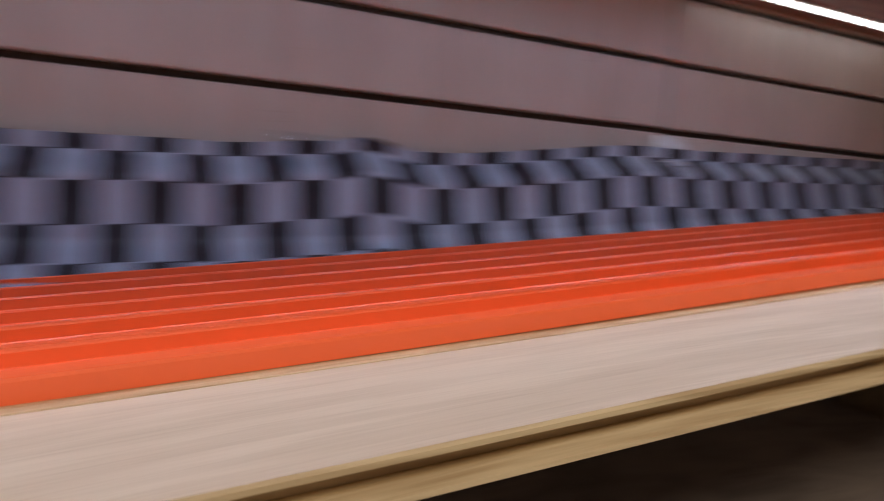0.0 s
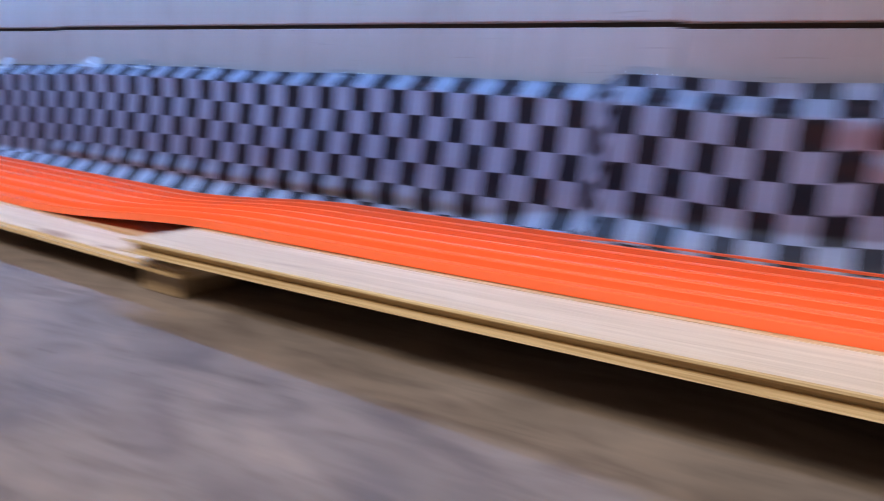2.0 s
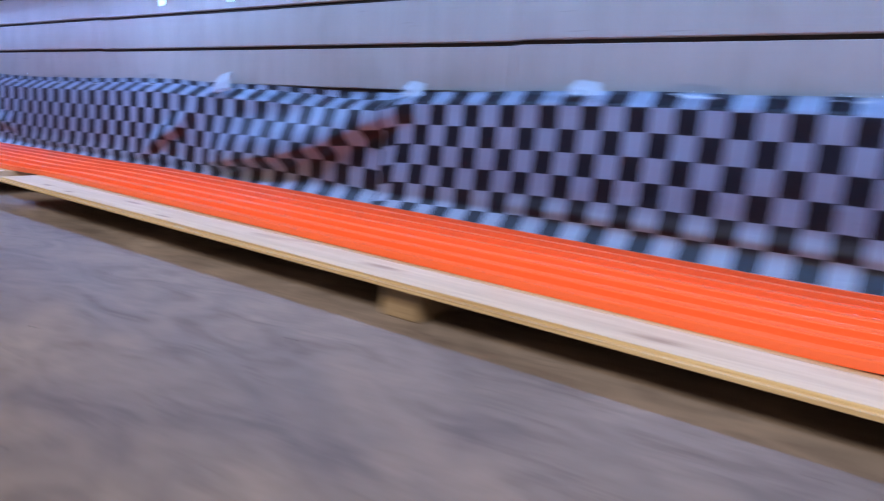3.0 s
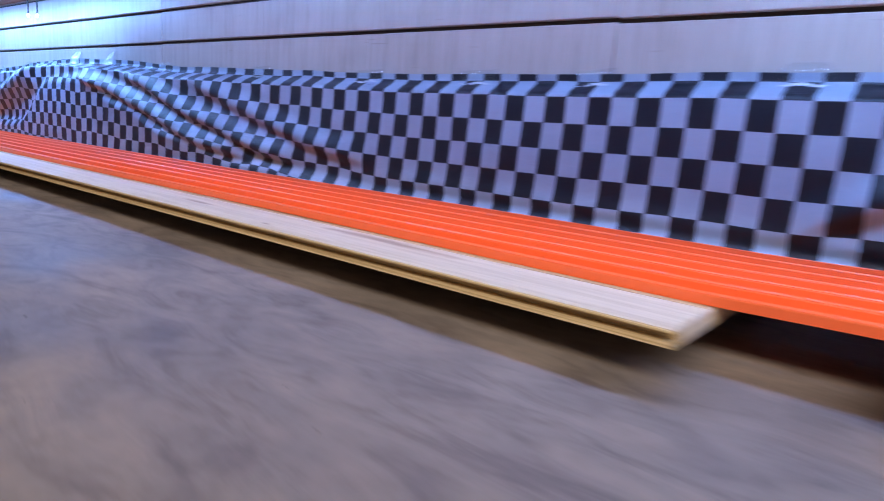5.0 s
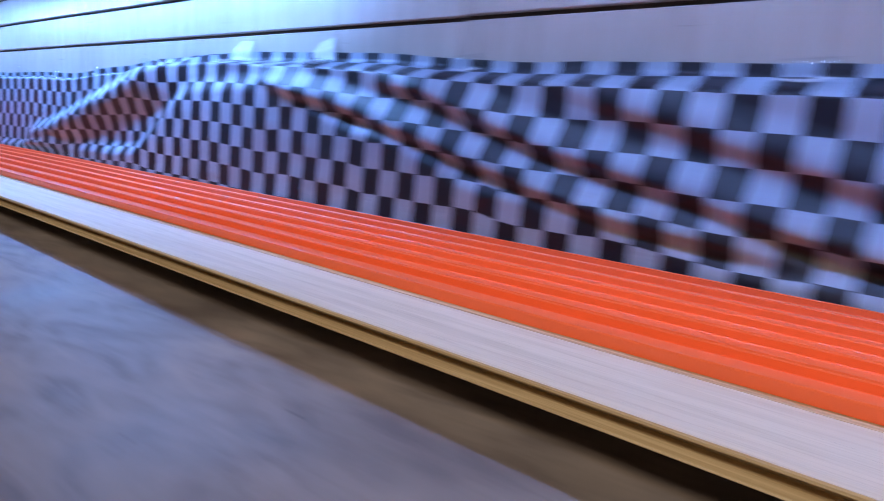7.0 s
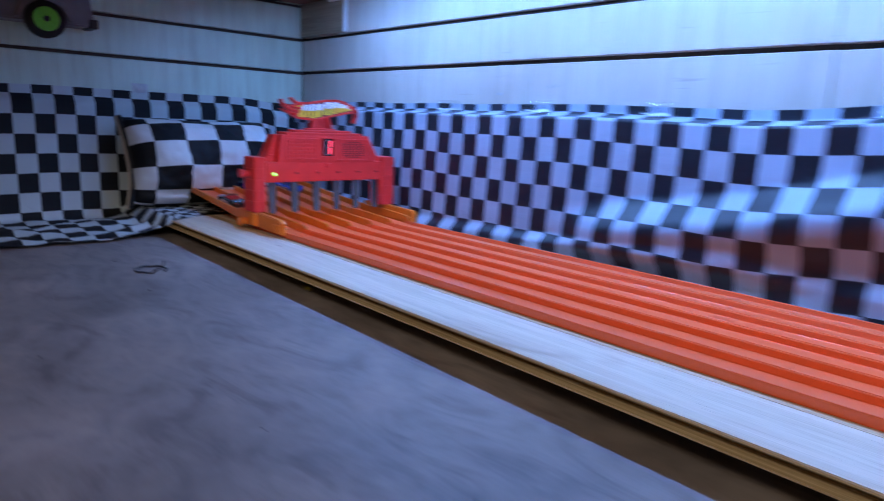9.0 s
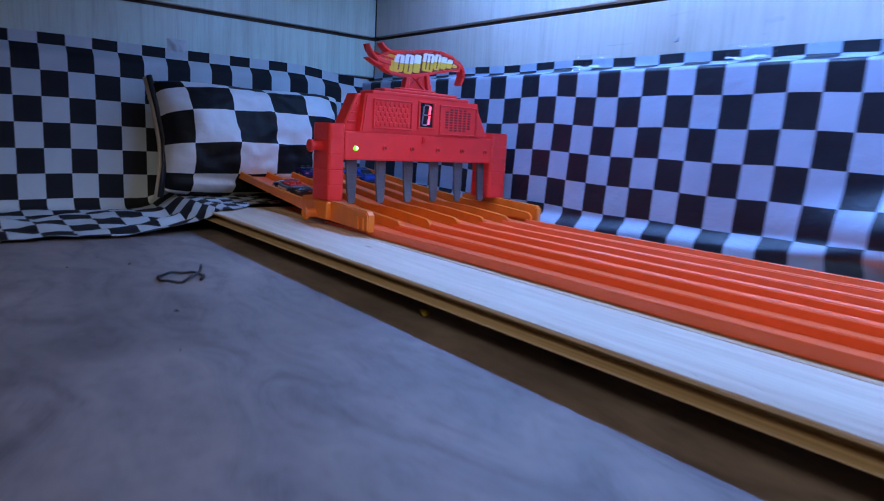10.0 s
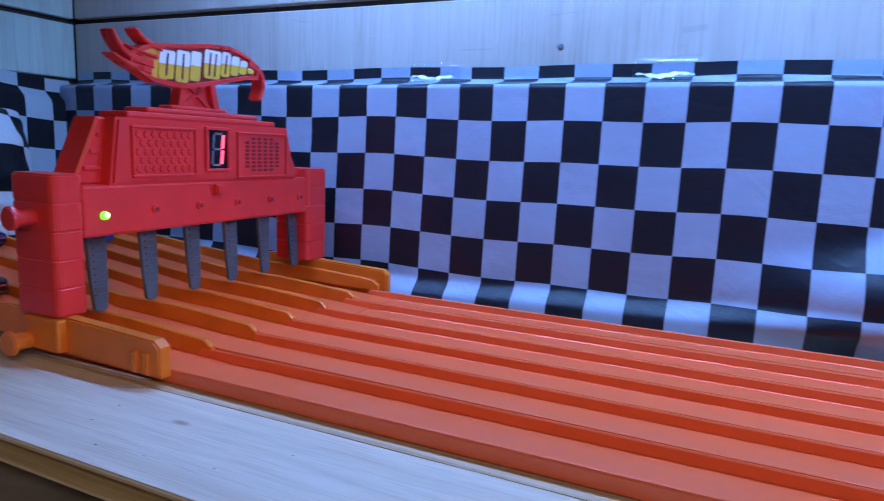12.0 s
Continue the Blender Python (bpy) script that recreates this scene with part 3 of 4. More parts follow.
def bulge(x, z, line, amp, above, below, fade=0.08):
    lead = smooth(line[0][0] - 0.06, line[0][0] + 0.10, x) * (1 - smooth(line[-1][0] - fade, line[-1][0] + 0.05, x))
    if not lead:
        return 0.0
    d = z - straight(line, x)
    return amp * lead * (1 - smooth(0, above, d) if d > 0 else 1 - smooth(0, below, -d))


def stands_out(x, z, foot, lift):
    """How far the cloth stands out from the wall at a height."""
    top, step, ledge = lerp_list(TOPLINE, x), lerp_list(TOPSTEP, x), lerp_list(LEDGE, x)
    full = W - 0.238 - 0.010 * (1 - smooth(0.6, 1.2, x))
    upper, lower = crease(x)
    out = 0.003 + step * smooth(top - upper, top - lower, z)
    spread = 0.009 + 0.009 * smooth(0.4, 0.7, x)
    out += (full - step - 0.003) * (0.35 * smooth(top - 0.03, foot, z) + 0.65 * smooth(ledge + spread, ledge - spread, z))
    hold = smooth(foot, foot + 0.03, z) * smooth(top, top - 0.02, z)
    for fold in FOLDS:
        out += ridge(x, z, *fold) * hold
    for fold in BULGES:
        out += bulge(x, z, *fold) * hold
    calm = 0.25 + 0.75 * smooth(0.5, 0.9, x)
    out += hold * calm * (0.0030 * noise.noise((x * 6.0, z * 9.0, 1.7)) + 0.0016 * noise.noise((x * 17.0, z * 22.0, 4.1)))
    out += hold * 0.0005 * noise.noise((x * 3.0 + z * 40.0, z * 14.0 - x * 22.0, 9.0))
    return out + lift


def drape(name, xa, xb, lift, label, columns_at, square):
    nx, nz = int((xb - xa) / 0.011), 84
    columns, lengths = [], []
    for i in range(nx + 1):
        x = xa + (xb - xa) * i / nx
        top = lerp_list(TOPLINE, x) + 0.0016 * noise.noise((x * 9.0, 0, 0))
        foot = bed(x) + 0.0035
        col = []
        for j in range(nz + 1):
            z = top + (foot - top) * j / nz
            col.append((x, W - stands_out(x, z, foot, lift), z))
        first_row = top - (crease(x)[0] + 0.001 if x > 5.54 else crease(x)[1] + 0.0005)
        run, acc = [], 0.0
        for j, p in enumerate(col):
            if j:
                acc += math.hypot(p[1] - col[j - 1][1], p[2] - col[j - 1][2])
            run.append(acc)
        zero = float(np.interp(-first_row, [-p[2] for p in col], run))
        columns.append(col)
        lengths.append([(r - zero) * (1.0 if r > zero else 1.4 - 0.4 * smooth(1.0, 1.9, x)) + 0.0055 * (1 - smooth(0.6, 2.3, x)) for r in run])
    ob = sheet(nx, nz, lambda u, v: columns[round(u * nx)][round(v * nz)],
               lambda u, v: (straight(columns_at, xa + (xb - xa) * u) + 100.5, lengths[round(u * nx)][round(v * nz)] / square + 50.0), M_CLOTH, name)
    return tagged(ob, label, "cloth", "cloths along the wall")


drape("checked_tablecloth", X0 + 0.006, 4.198, 0.0, "black and white checked cloth taped up in slanting folds", COLUMNS, 0.0362)
drape("checked_tablecloth", 4.158, 5.575, 0.006, "checked cloth whose straight edge overlaps the folded one", COLUMNS_STRAIGHT, 0.0325)
drape("checked_tablecloth", 5.535, 9.1, 0.011, "checked cloth sagging along the wall in long folds", COLUMNS_SAGGING, 0.0325)


# ---- cloth over the end wall and the floor ----
def end_cloth():
    ya, yb, ny, ns = -1.35, 0.285, 130, 90

    def profile(y, s):
        """s runs down the wall and out over the floor, in metres."""
        top = 0.257 + 0.002 * noise.noise((y * 7.0, 3.0, 0)) - 0.012 * smooth(0.12, 0.28, y)
        over = smooth(-0.135, -0.105, y)
        ground = 0.003 + over * 0.0292
        drop = top - ground
        slack = 0.004 + 0.003 * noise.noise((y * 9.0, s * 8.0, 2.0)) + 0.012 * smooth(0.015, 0.03, s)
        if s < drop - 0.02:
            return Vector((X0 + slack, y, top - s))
        t = s - (drop - 0.02)
        bend = min(1.0, t / 0.035)
        x = X0 + slack + 0.02 * bend * bend + max(0.0, t - 0.035)
        z = ground + 0.02 * (1 - bend) ** 2
        wave = 0.020 * abs(noise.noise((y * 7.0 + x * 9.0, x * 5.0, 7.0))) + 0.010 * abs(noise.noise((y * 19.0, x * 23.0, 1.0)))
        z += wave * smooth(0.0, 0.05, t) * (1 - 0.75 * over)
        return Vector((x, y, z))

    def reach(y):
        return 0.492 + 0.012 * noise.noise((y * 5.0, 0.3, 0)) - 0.020 * smooth(-0.13, -0.09, y) - 0.055 * smooth(-0.09, -0.02, y) - 0.012 * smooth(-0.2, -0.5, y)

    def place(u, v):
        y = ya + (yb - ya) * u
        return profile(y, v * reach(y))

    def printed(u, v):
        """Squares of the print, crowded where the cloth is gathered on the board."""
        y = ya + (yb - ya) * u
        run = v * reach(y)
        gather = smooth(0.20, 0.30, run)
        return ((y + 0.231 + 0.8 * gather * max(0.0, y + 0.115)) / 0.0345 + 100.0, (run + 0.7 * max(0.0, run - 0.22) * smooth(-0.14, -0.08, y) - 0.016) / 0.0365 + 50.0)

    ob = sheet(ny, ns, place, printed, M_CLOTH_END, "checked_blanket")
    return tagged(ob, "grey and black checked cloth rumpled from end wall onto concrete", "cloth")


end_cloth()


# ---- pillow at the end ----
def pillow():
    ob = thing("throw_pillow", pose(-0.350, 0.026, 0.121, 0, -12, 3), "plump black and white checked pillow propped against the end wall", "pillow")
    hw, hh = 0.158, 0.090
    n = 60

    def face(side):
        def place(u, v):
            a, b = 2 * u - 1, 2 * v - 1
            phi = radians(88 * b)
            ends = max(0, 1 - abs(a) ** 3.4) ** 0.55
            round_off = math.cos(phi) ** 0.85
            pull = 1 - 0.05 * (1 - abs(b)) * abs(a) ** 2
            creases = 0.009 * noise.noise((a * 2.6, b * 2.2, side)) + 0.007 * noise.noise((a * 6.0 + b * 3, b * 5.0, side + 3)) + 0.004 * noise.noise((a * 4.0 - b * 9, b * 4.0 + a * 11, side + 8))
            tuck = -0.010 * math.exp(-((b + 0.62 + 0.10 * a) / 0.07) ** 2) * smooth(1.0, 0.5, abs(a + 0.35))
            sag = 0.010 * (1 - abs(a) ** 2) * smooth(0.3, 1.0, b)
            return (side * ends * (0.066 * round_off + (creases + tuck) * math.cos(phi) ** 0.5), hw * a * pull, hh * (math.sin(phi) * (0.86 + 0.14 * ends)) - sag)
        return place

    for side in (1, -1):
        sheet(n, n, face(side), lambda u, v: (((2 * u - 1) * hw + 0.060) / 0.0625 + 21.0, (88 * (2 * v - 1) - 22.0) / 32.5 + 20.0), M_PILLOW, "cover" if side == 1 else "back_cover", ob)
    rim = [(0.0, -hw - 0.003, -hh), (0.004, -hw + 0.006, -hh * 0.5), (0.002, -hw + 0.008, 0), (0.0, -hw + 0.004, hh * 0.5), (-0.004, -hw - 0.002, hh)]
    part("piping", tube(rim, 0.0042), M_PIPING, ob, "black piped edge", False)
    part("zip_tape", tube([(x - 0.012, y - 0.002, z) for x, y, z in rim], 0.0035), M_ZIP, ob, "cream zip tape", False)


pillow()

# ---- finish gate ----
GZ = -0.005


def rounded(xa, ya, xb, yb, r):
    """Outline of a rectangle with round corners."""
    pts = []
    for cx, cy, a0 in ((xb - r, yb - r, 0), (xa + r, yb - r, 90), (xa + r, ya + r, 180), (xb - r, ya + r, 270)):
        pts += [(cx + r * math.cos(radians(a0 + 22.5 * k)), cy + r * math.sin(radians(a0 + 22.5 * k))) for k in range(5)]
    return pts


def finish_gate():
    gate = thing("finish_gate", (0, 0, GZ), "red plastic finish line gate with a lit number over six lanes", "toy gate")
    # legs, each moulded as five stacked segments
    for ya, yb in ((-0.037, -0.0150), (0.2190, 0.2510)):
        leg = part("leg", prism(rounded(-0.0375, ya + 0.0005, 0.0025, yb - 0.0005, 0.0045), 0.068, 0.150, "z"), M_RED, gate)
        for za, zb in ((0.068, 0.0862), (0.0862, 0.1042), (0.1042, 0.1222), (0.1222, 0.1402)):
            part("segment", prism(rounded(-0.038, ya, 0.003, yb, 0.005), za, zb, "z", 0.0009), M_RED, leg)
        part("segment", prism(rounded(-0.038, ya, 0.003, yb, 0.005), 0.1402, 0.158, "z", 0.0012, 2), M_RED, leg)
    part("peg", cyl((-0.016, -0.043, 0.131), 0.0052, 0.016, "y", None, 16, 0.0008), M_RED, gate)
    part("peg_collar", cyl((-0.016, -0.0505, 0.131), 0.0075, 0.004, "y", None, 16, 0.0008), M_RED, gate)
    # beam
    part("beam", box((-0.036, -0.0145, 0.116), (0.0, 0.2225, 0.1500), 0.002, 2), M_RED, gate)
    # upper housing and its slanted shoulders
    part("housing", prism([(0.006, 0.1495), (0.203, 0.1495), (0.190, 0.1955), (0.012, 0.1955)], -0.032, 0.0015, "x", 0.002, 2), M_RED, gate)
    part("shoulder", prism([(-0.014, 0.1500), (0.008, 0.1500), (0.014, 0.1950), (0.006, 0.1950)], -0.034, -0.010, "x", 0.0015), M_RED, gate)
    part("shoulder", prism([(0.199, 0.1500), (0.2225, 0.1500), (0.197, 0.1950), (0.189, 0.1950)], -0.034, -0.010, "x", 0.0015), M_RED, gate)
    for z in (0.161, 0.172, 0.183):
        part("rung", box((-0.030, -0.012 + (z - 0.15) * 0.5, z - 0.0015), (-0.008, 0.006, z + 0.0015), 0.0006), M_RED, gate)
    part("cap", box((-0.030, 0.022, 0.1950), (-0.001, 0.176, 0.2000), 0.0018, 2), M_RED, gate)
    part("upper_cap", box((-0.027, 0.040, 0.1995), (-0.003, 0.156, 0.2040), 0.0018, 2), M_RED, gate)
    # left panel with raised mesh
    frame_bm = bmesh.new()
    for lo, hi in (((0.0010, 0.022, 0.1545), (0.0034, 0.080, 0.1565)), ((0.0010, 0.022, 0.1885), (0.0034, 0.080, 0.1905)), ((0.0010, 0.022, 0.1565), (0.0034, 0.0240, 0.1885)), ((0.0010, 0.078, 0.1565), (0.0034, 0.080, 0.1885))):
        add_box(frame_bm, lo, hi, 0.0005)
    panel = part("panel_rim", frame_bm, M_RED, gate)
    mesh_bm = bmesh.new()
    for r in range(5):
        for c in range(8):
            y, z = 0.0285 + c * 0.0066 + (r % 2) * 0.0033, 0.1605 + r * 0.0060
            if y < 0.076:
                bmesh.ops.create_cone(mesh_bm, cap_ends=True, segments=6, radius1=0.0031, radius2=0.0026, depth=0.0009, matrix=Matrix.Translation((0.0020, y, z)) @ pose(0, 0, 0, 0, 90, 0))
    part("raised_mesh", mesh_bm, M_RED, panel)
    # display
    screen_bm = bmesh.new()
    for lo, hi in (((0.0008, 0.0885, 0.1575), (0.0042, 0.1150, 0.1600)), ((0.0008, 0.0885, 0.1900), (0.0042, 0.1150, 0.1925)), ((0.0008, 0.0885, 0.1600), (0.0042, 0.0915, 0.1900)), ((0.0008, 0.1120, 0.1600), (0.0042, 0.1150, 0.1900))):
        add_box(screen_bm, lo, hi, 0.0006)
    screen = part("display_bezel", screen_bm, M_RED, gate)
    part("display", box((0.0010, 0.0915, 0.1600), (0.0026, 0.1120, 0.1900)), M_DARK, screen, "dark number display")

    def lean(z):
        return (z - 0.175) * 0.10

    lit = bmesh.new()
    for za, zb in ((0.1635, 0.1742), (0.1758, 0.1865)):
        add_prism(lit, [(0.1052 + lean(za), za), (0.1080 + lean(za), za), (0.1080 + lean(zb), zb), (0.1052 + lean(zb), zb)], 0.0026, 0.0030)
    part("lit_digit", lit, M_DIGIT, screen, "glowing red figure one")
    dim = bmesh.new()
    for za, zb in ((0.1635, 0.1742), (0.1758, 0.1865)):
        add_prism(dim, [(0.0958 + lean(za), za), (0.0976 + lean(za), za), (0.0976 + lean(zb), zb), (0.0958 + lean(zb), zb)], 0.0026, 0.0029)
    for z in (0.1620, 0.1744, 0.1866):
        add_box(dim, (0.0026, 0.0975 + lean(z), z), (0.0029, 0.1050 + lean(z), z + 0.0016))
    part("unlit_segments", dim, M_STEEL, screen, "unlit grey segments")
    part("reset_button", prism([(0.098, 0.1395), (0.109, 0.1395), (0.109, 0.1475), (0.098, 0.1475)], 0.0, 0.0052, "x", 0.0012, 2), M_RED, gate)
    # loudspeaker slots, the shade inside them put on as maroon bars
    rim_bm = bmesh.new()
    for lo, hi in (((0.0010, 0.124, 0.1515), (0.0032, 0.188, 0.1533)), ((0.0010, 0.124, 0.1880), (0.0032, 0.188, 0.1898)), ((0.0010, 0.124, 0.1533), (0.0032, 0.1258, 0.1880)), ((0.0010, 0.1862, 0.1533), (0.0032, 0.188, 0.1880))):
        add_box(rim_bm, lo, hi, 0.0005)
    grille = part("grille_rim", rim_bm, M_RED, gate)
    for r in range(9):
        slots = bmesh.new()
        for c in range(6):
            y = 0.1345 + c * 0.0076
            if (c in (0, 5)) and r in (0, 8):
                continue
            add_box(slots, (0.0012, y, 0.1570 + r * 0.0033), (0.00185, y + 0.0044, 0.1570 + r * 0.0033 + 0.0021))
        part("slot_row", slots, M_MAROON, grille)
    # lane lamp and screws
    lamp = part("lane_lamp", cyl((0.0018, 0.0, 0.130), 0.0031, 0.0030, "x", 0.0026, 18, 0.0005), M_LED, gate, "glowing green lamp")
    part("lamp_core", cyl((0.0034, 0.0004, 0.1304), 0.0019, 0.0008, "x", 0.0014, 14), M_LED_CORE, lamp)
    for k in range(1, 6):
        boss = part("screw_boss", cyl((0.0008, k * PITCH, 0.1315), 0.0034, 0.0026, "x", 0.0030, 16), M_RED, gate)
        part("screw", cyl((0.0017, k * PITCH, 0.1315), 0.0018, 0.0018, "x", None, 12), M_MAROON, boss)
    # hanging flags
    for k in range(6):
        y = k * PITCH + 0.0025 + 0.0006 * k
        outline = [(y - 0.0078, 0.118), (y + 0.0078, 0.118), (y + 0.0066, 0.085), (y + 0.0050, 0.0645), (y + 0.0025, 0.0625), (y - 0.0025, 0.0625), (y - 0.0050, 0.0645), (y - 0.0066, 0.085)]
        flag = part("lane_flag", swung(prism(outline, -0.0150, -0.0115, "x", 0.0006)), M_GREY, gate, "tapered grey flag")
        for i in range(9):
            z = 0.074 + i * 0.0046
            part("rib", swung(box((-0.0117, y - 0.0040, z), (-0.0106, y + 0.0040, z + 0.0014))), M_GREY, flag)
    # neck and sign
    neck = bmesh.new()
    add_box(neck, (-0.022, 0.066, 0.2035), (-0.008, 0.124, 0.2072), 0.0012)
    for a, b in ((0.0785, 0.0815), (0.1150, 0.1105)):
        add_prism(neck, [(a - 0.0036, 0.2068), (a + 0.0036, 0.2068), (b + 0.0030, 0.2262), (b - 0.0030, 0.2262)], -0.020, -0.010, "x", 0.0008)
    for a, b in ((0.0830, 0.1070), (0.1105, 0.0850)):
        add_prism(neck, [(a - 0.0025, 0.2068), (a + 0.0025, 0.2068), (b + 0.0025, 0.2262), (b - 0.0025, 0.2262)], -0.017, -0.013, "x")
    add_box(neck, (-0.0165, 0.080, 0.2068), (-0.0150, 0.113, 0.2262))
    part("neck", neck, M_RED, gate)
    sign = part("flame_sign", prism(sign_outline(0.0), -0.0200, -0.0100, "x", 0.0008), M_SIGN, gate, "flame shaped red sign board")
    rim = bmesh.new()
    outer, inner = sign_outline(0.0), sign_outline(0.0028)
    for k in range(len(outer)):
        a, b, c, d = outer[k - 1], outer[k], inner[k], inner[k - 1]
        add_prism(rim, [a, b, c, d], -0.0102, -0.0078)
    bmesh.ops.remove_doubles(rim, verts=rim.verts[:], dist=0.00005)
    part("sign_rim", rim, M_SIGN, sign)
    for root, bend, tip, wide, thin in (((0.052, 0.2345), (0.026, 0.2350), (0.0190, 0.2535), 0.0062, 0.0022), ((0.060, 0.2465), (0.044, 0.2480), (0.0380, 0.2572), 0.0046, 0.0024),
                                        ((0.050, 0.2300), (0.036, 0.2290), (0.0190, 0.2380), 0.0060, 0.0010), ((0.056, 0.2400), (0.040, 0.2410), (0.0270, 0.2455), 0.0034, 0.0012), ((0.150, 0.2480), (0.178, 0.2430), (0.1640, 0.2185), 0.0070, 0.0040)):
        part("flame_tongue", prism(stroke(root, bend, tip, wide, thin), -0.0205, -0.0074, "x", 0.0009), M_SIGN, sign)
    part("yellow_field", prism([(y, face_edge(y)[0]) for y in (0.040, 0.046, 0.052, 0.058, 0.064)] + [(y, face_edge(y)[1]) for y in (0.060, 0.055, 0.050, 0.046)], -0.0102, -0.0094), M_YELLOW, sign)
    part("orange_flame", prism(stroke((0.052, 0.2375), (0.044, 0.2395), (0.0385, 0.2430), 0.0040, 0.0006), -0.0100, -0.0090), M_BASE, sign)
    part("maroon_ground", prism([(y, face_edge(y)[0]) for y in (0.062, 0.075, 0.09, 0.105, 0.12, 0.135, 0.157)] + [(y, face_edge(y)[1]) for y in (0.157, 0.135, 0.12, 0.105, 0.09, 0.075, 0.062)], -0.0102, -0.0096), M_MAROON, sign)
    for ya, yb, slit in ((0.0570, 0.0712, 1), (0.0726, 0.0855, 1), (0.0866, 0.0970, 0), (0.1005, 0.1180, 2), (0.1190, 0.1290, 1), (0.1300, 0.1392, 0), (0.1400, 0.1490, 0), (0.1500, 0.1580, 0)):
        lo, hi = face_edge((ya + yb) / 2)
        lo, hi = lo + 0.0010, hi - 0.0006 - 0.0009 * (slit == 0)
        mid, lean, soft = (lo + hi) / 2 + 0.0005, 0.0012, 0.0016
        part("white_shape", prism([(ya, mid), (yb, mid), (yb + lean, hi - soft), (yb + lean - soft, hi), (ya + lean + soft, hi), (ya + lean, hi - soft)], -0.0098, -0.0088), M_WHITE, sign)
        part("yellow_shape", prism([(ya - lean + soft, lo), (yb - lean - soft, lo), (yb - lean, lo + soft), (yb, mid), (ya, mid), (ya - lean, lo + soft)], -0.0098, -0.0088), M_YELLOW, sign)
        for k in range(slit):
            y = ya + (yb - ya) * (k + 1) / (slit + 1)
            part("maroon_slit", prism([(y - 0.0019, lo + 0.0022), (y - 0.0005, lo + 0.0022), (y + 0.0019, hi - 0.0024), (y + 0.0005, hi - 0.0024)], -0.0090, -0.0084), M_MAROON, sign)
    return gate


def swung(bm):
    """Flags hang with their tips a little forward."""
    for v in bm.verts:
        v.co.x += 0.055 * (0.118 - v.co.z)
    return bm


SPINE = [(0.030, 0.2362), (0.052, 0.2358), (0.080, 0.2362), (0.104, 0.2407), (0.1285, 0.2440), (0.150, 0.2440), (0.162, 0.2405)]
HALF = [(0.030, 0.0035), (0.040, 0.0085), (0.052, 0.0138), (0.080, 0.0164), (0.104, 0.0161), (0.1285, 0.0142), (0.148, 0.0100), (0.162, 0.0050)]


def sign_outline(inset):
    """The sign without its tongues: a belly at the flames, arching over towards the tail."""
    n, ya, yb = 26, 0.032 + inset, 0.162 - inset
    ys = [ya + (yb - ya) * i / n for i in range(n + 1)]
    return [(y, straight(SPINE, y) - straight(HALF, y) + inset) for y in ys] + [(y, straight(SPINE, y) + straight(HALF, y) - inset) for y in ys[::-1]]


def face_edge(y):
    return straight(SPINE, y) - straight(HALF, y) + 0.0036, straight(SPINE, y) + straight(HALF, y) - 0.0040


def stroke(root, bend, tip, wide, thin):
    """A curved tapering tongue."""
    left, right = [], []
    for i in range(13):
        t = i / 12
        y, z = ((1 - t) ** 2 * a + 2 * t * (1 - t) * b + t * t * c for a, b, c in zip(root, bend, tip))
        dy, dz = (2 * (1 - t) * (b - a) + 2 * t * (c - b) for a, b, c in zip(root, bend, tip))
        w = (wide + (thin - wide) * t) / 2 / math.hypot(dy, dz)
        left.append((y - dz * w, z + dy * w))
        right.append((y + dz * w, z - dy * w))
    return left + right[::-1]


finish_gate()


# ---- amber run-out behind and under the gate ----
def rise(x):
    return 0.100 * max(0.0, -0.06 - x)


def lane_floor(x):
    return 0.0032 + 0.0045 * min(1.0, max(0.0, (0.094 - x) / 0.100)) + 0.0035 * smooth(0.0, -0.13, x) + rise(x)


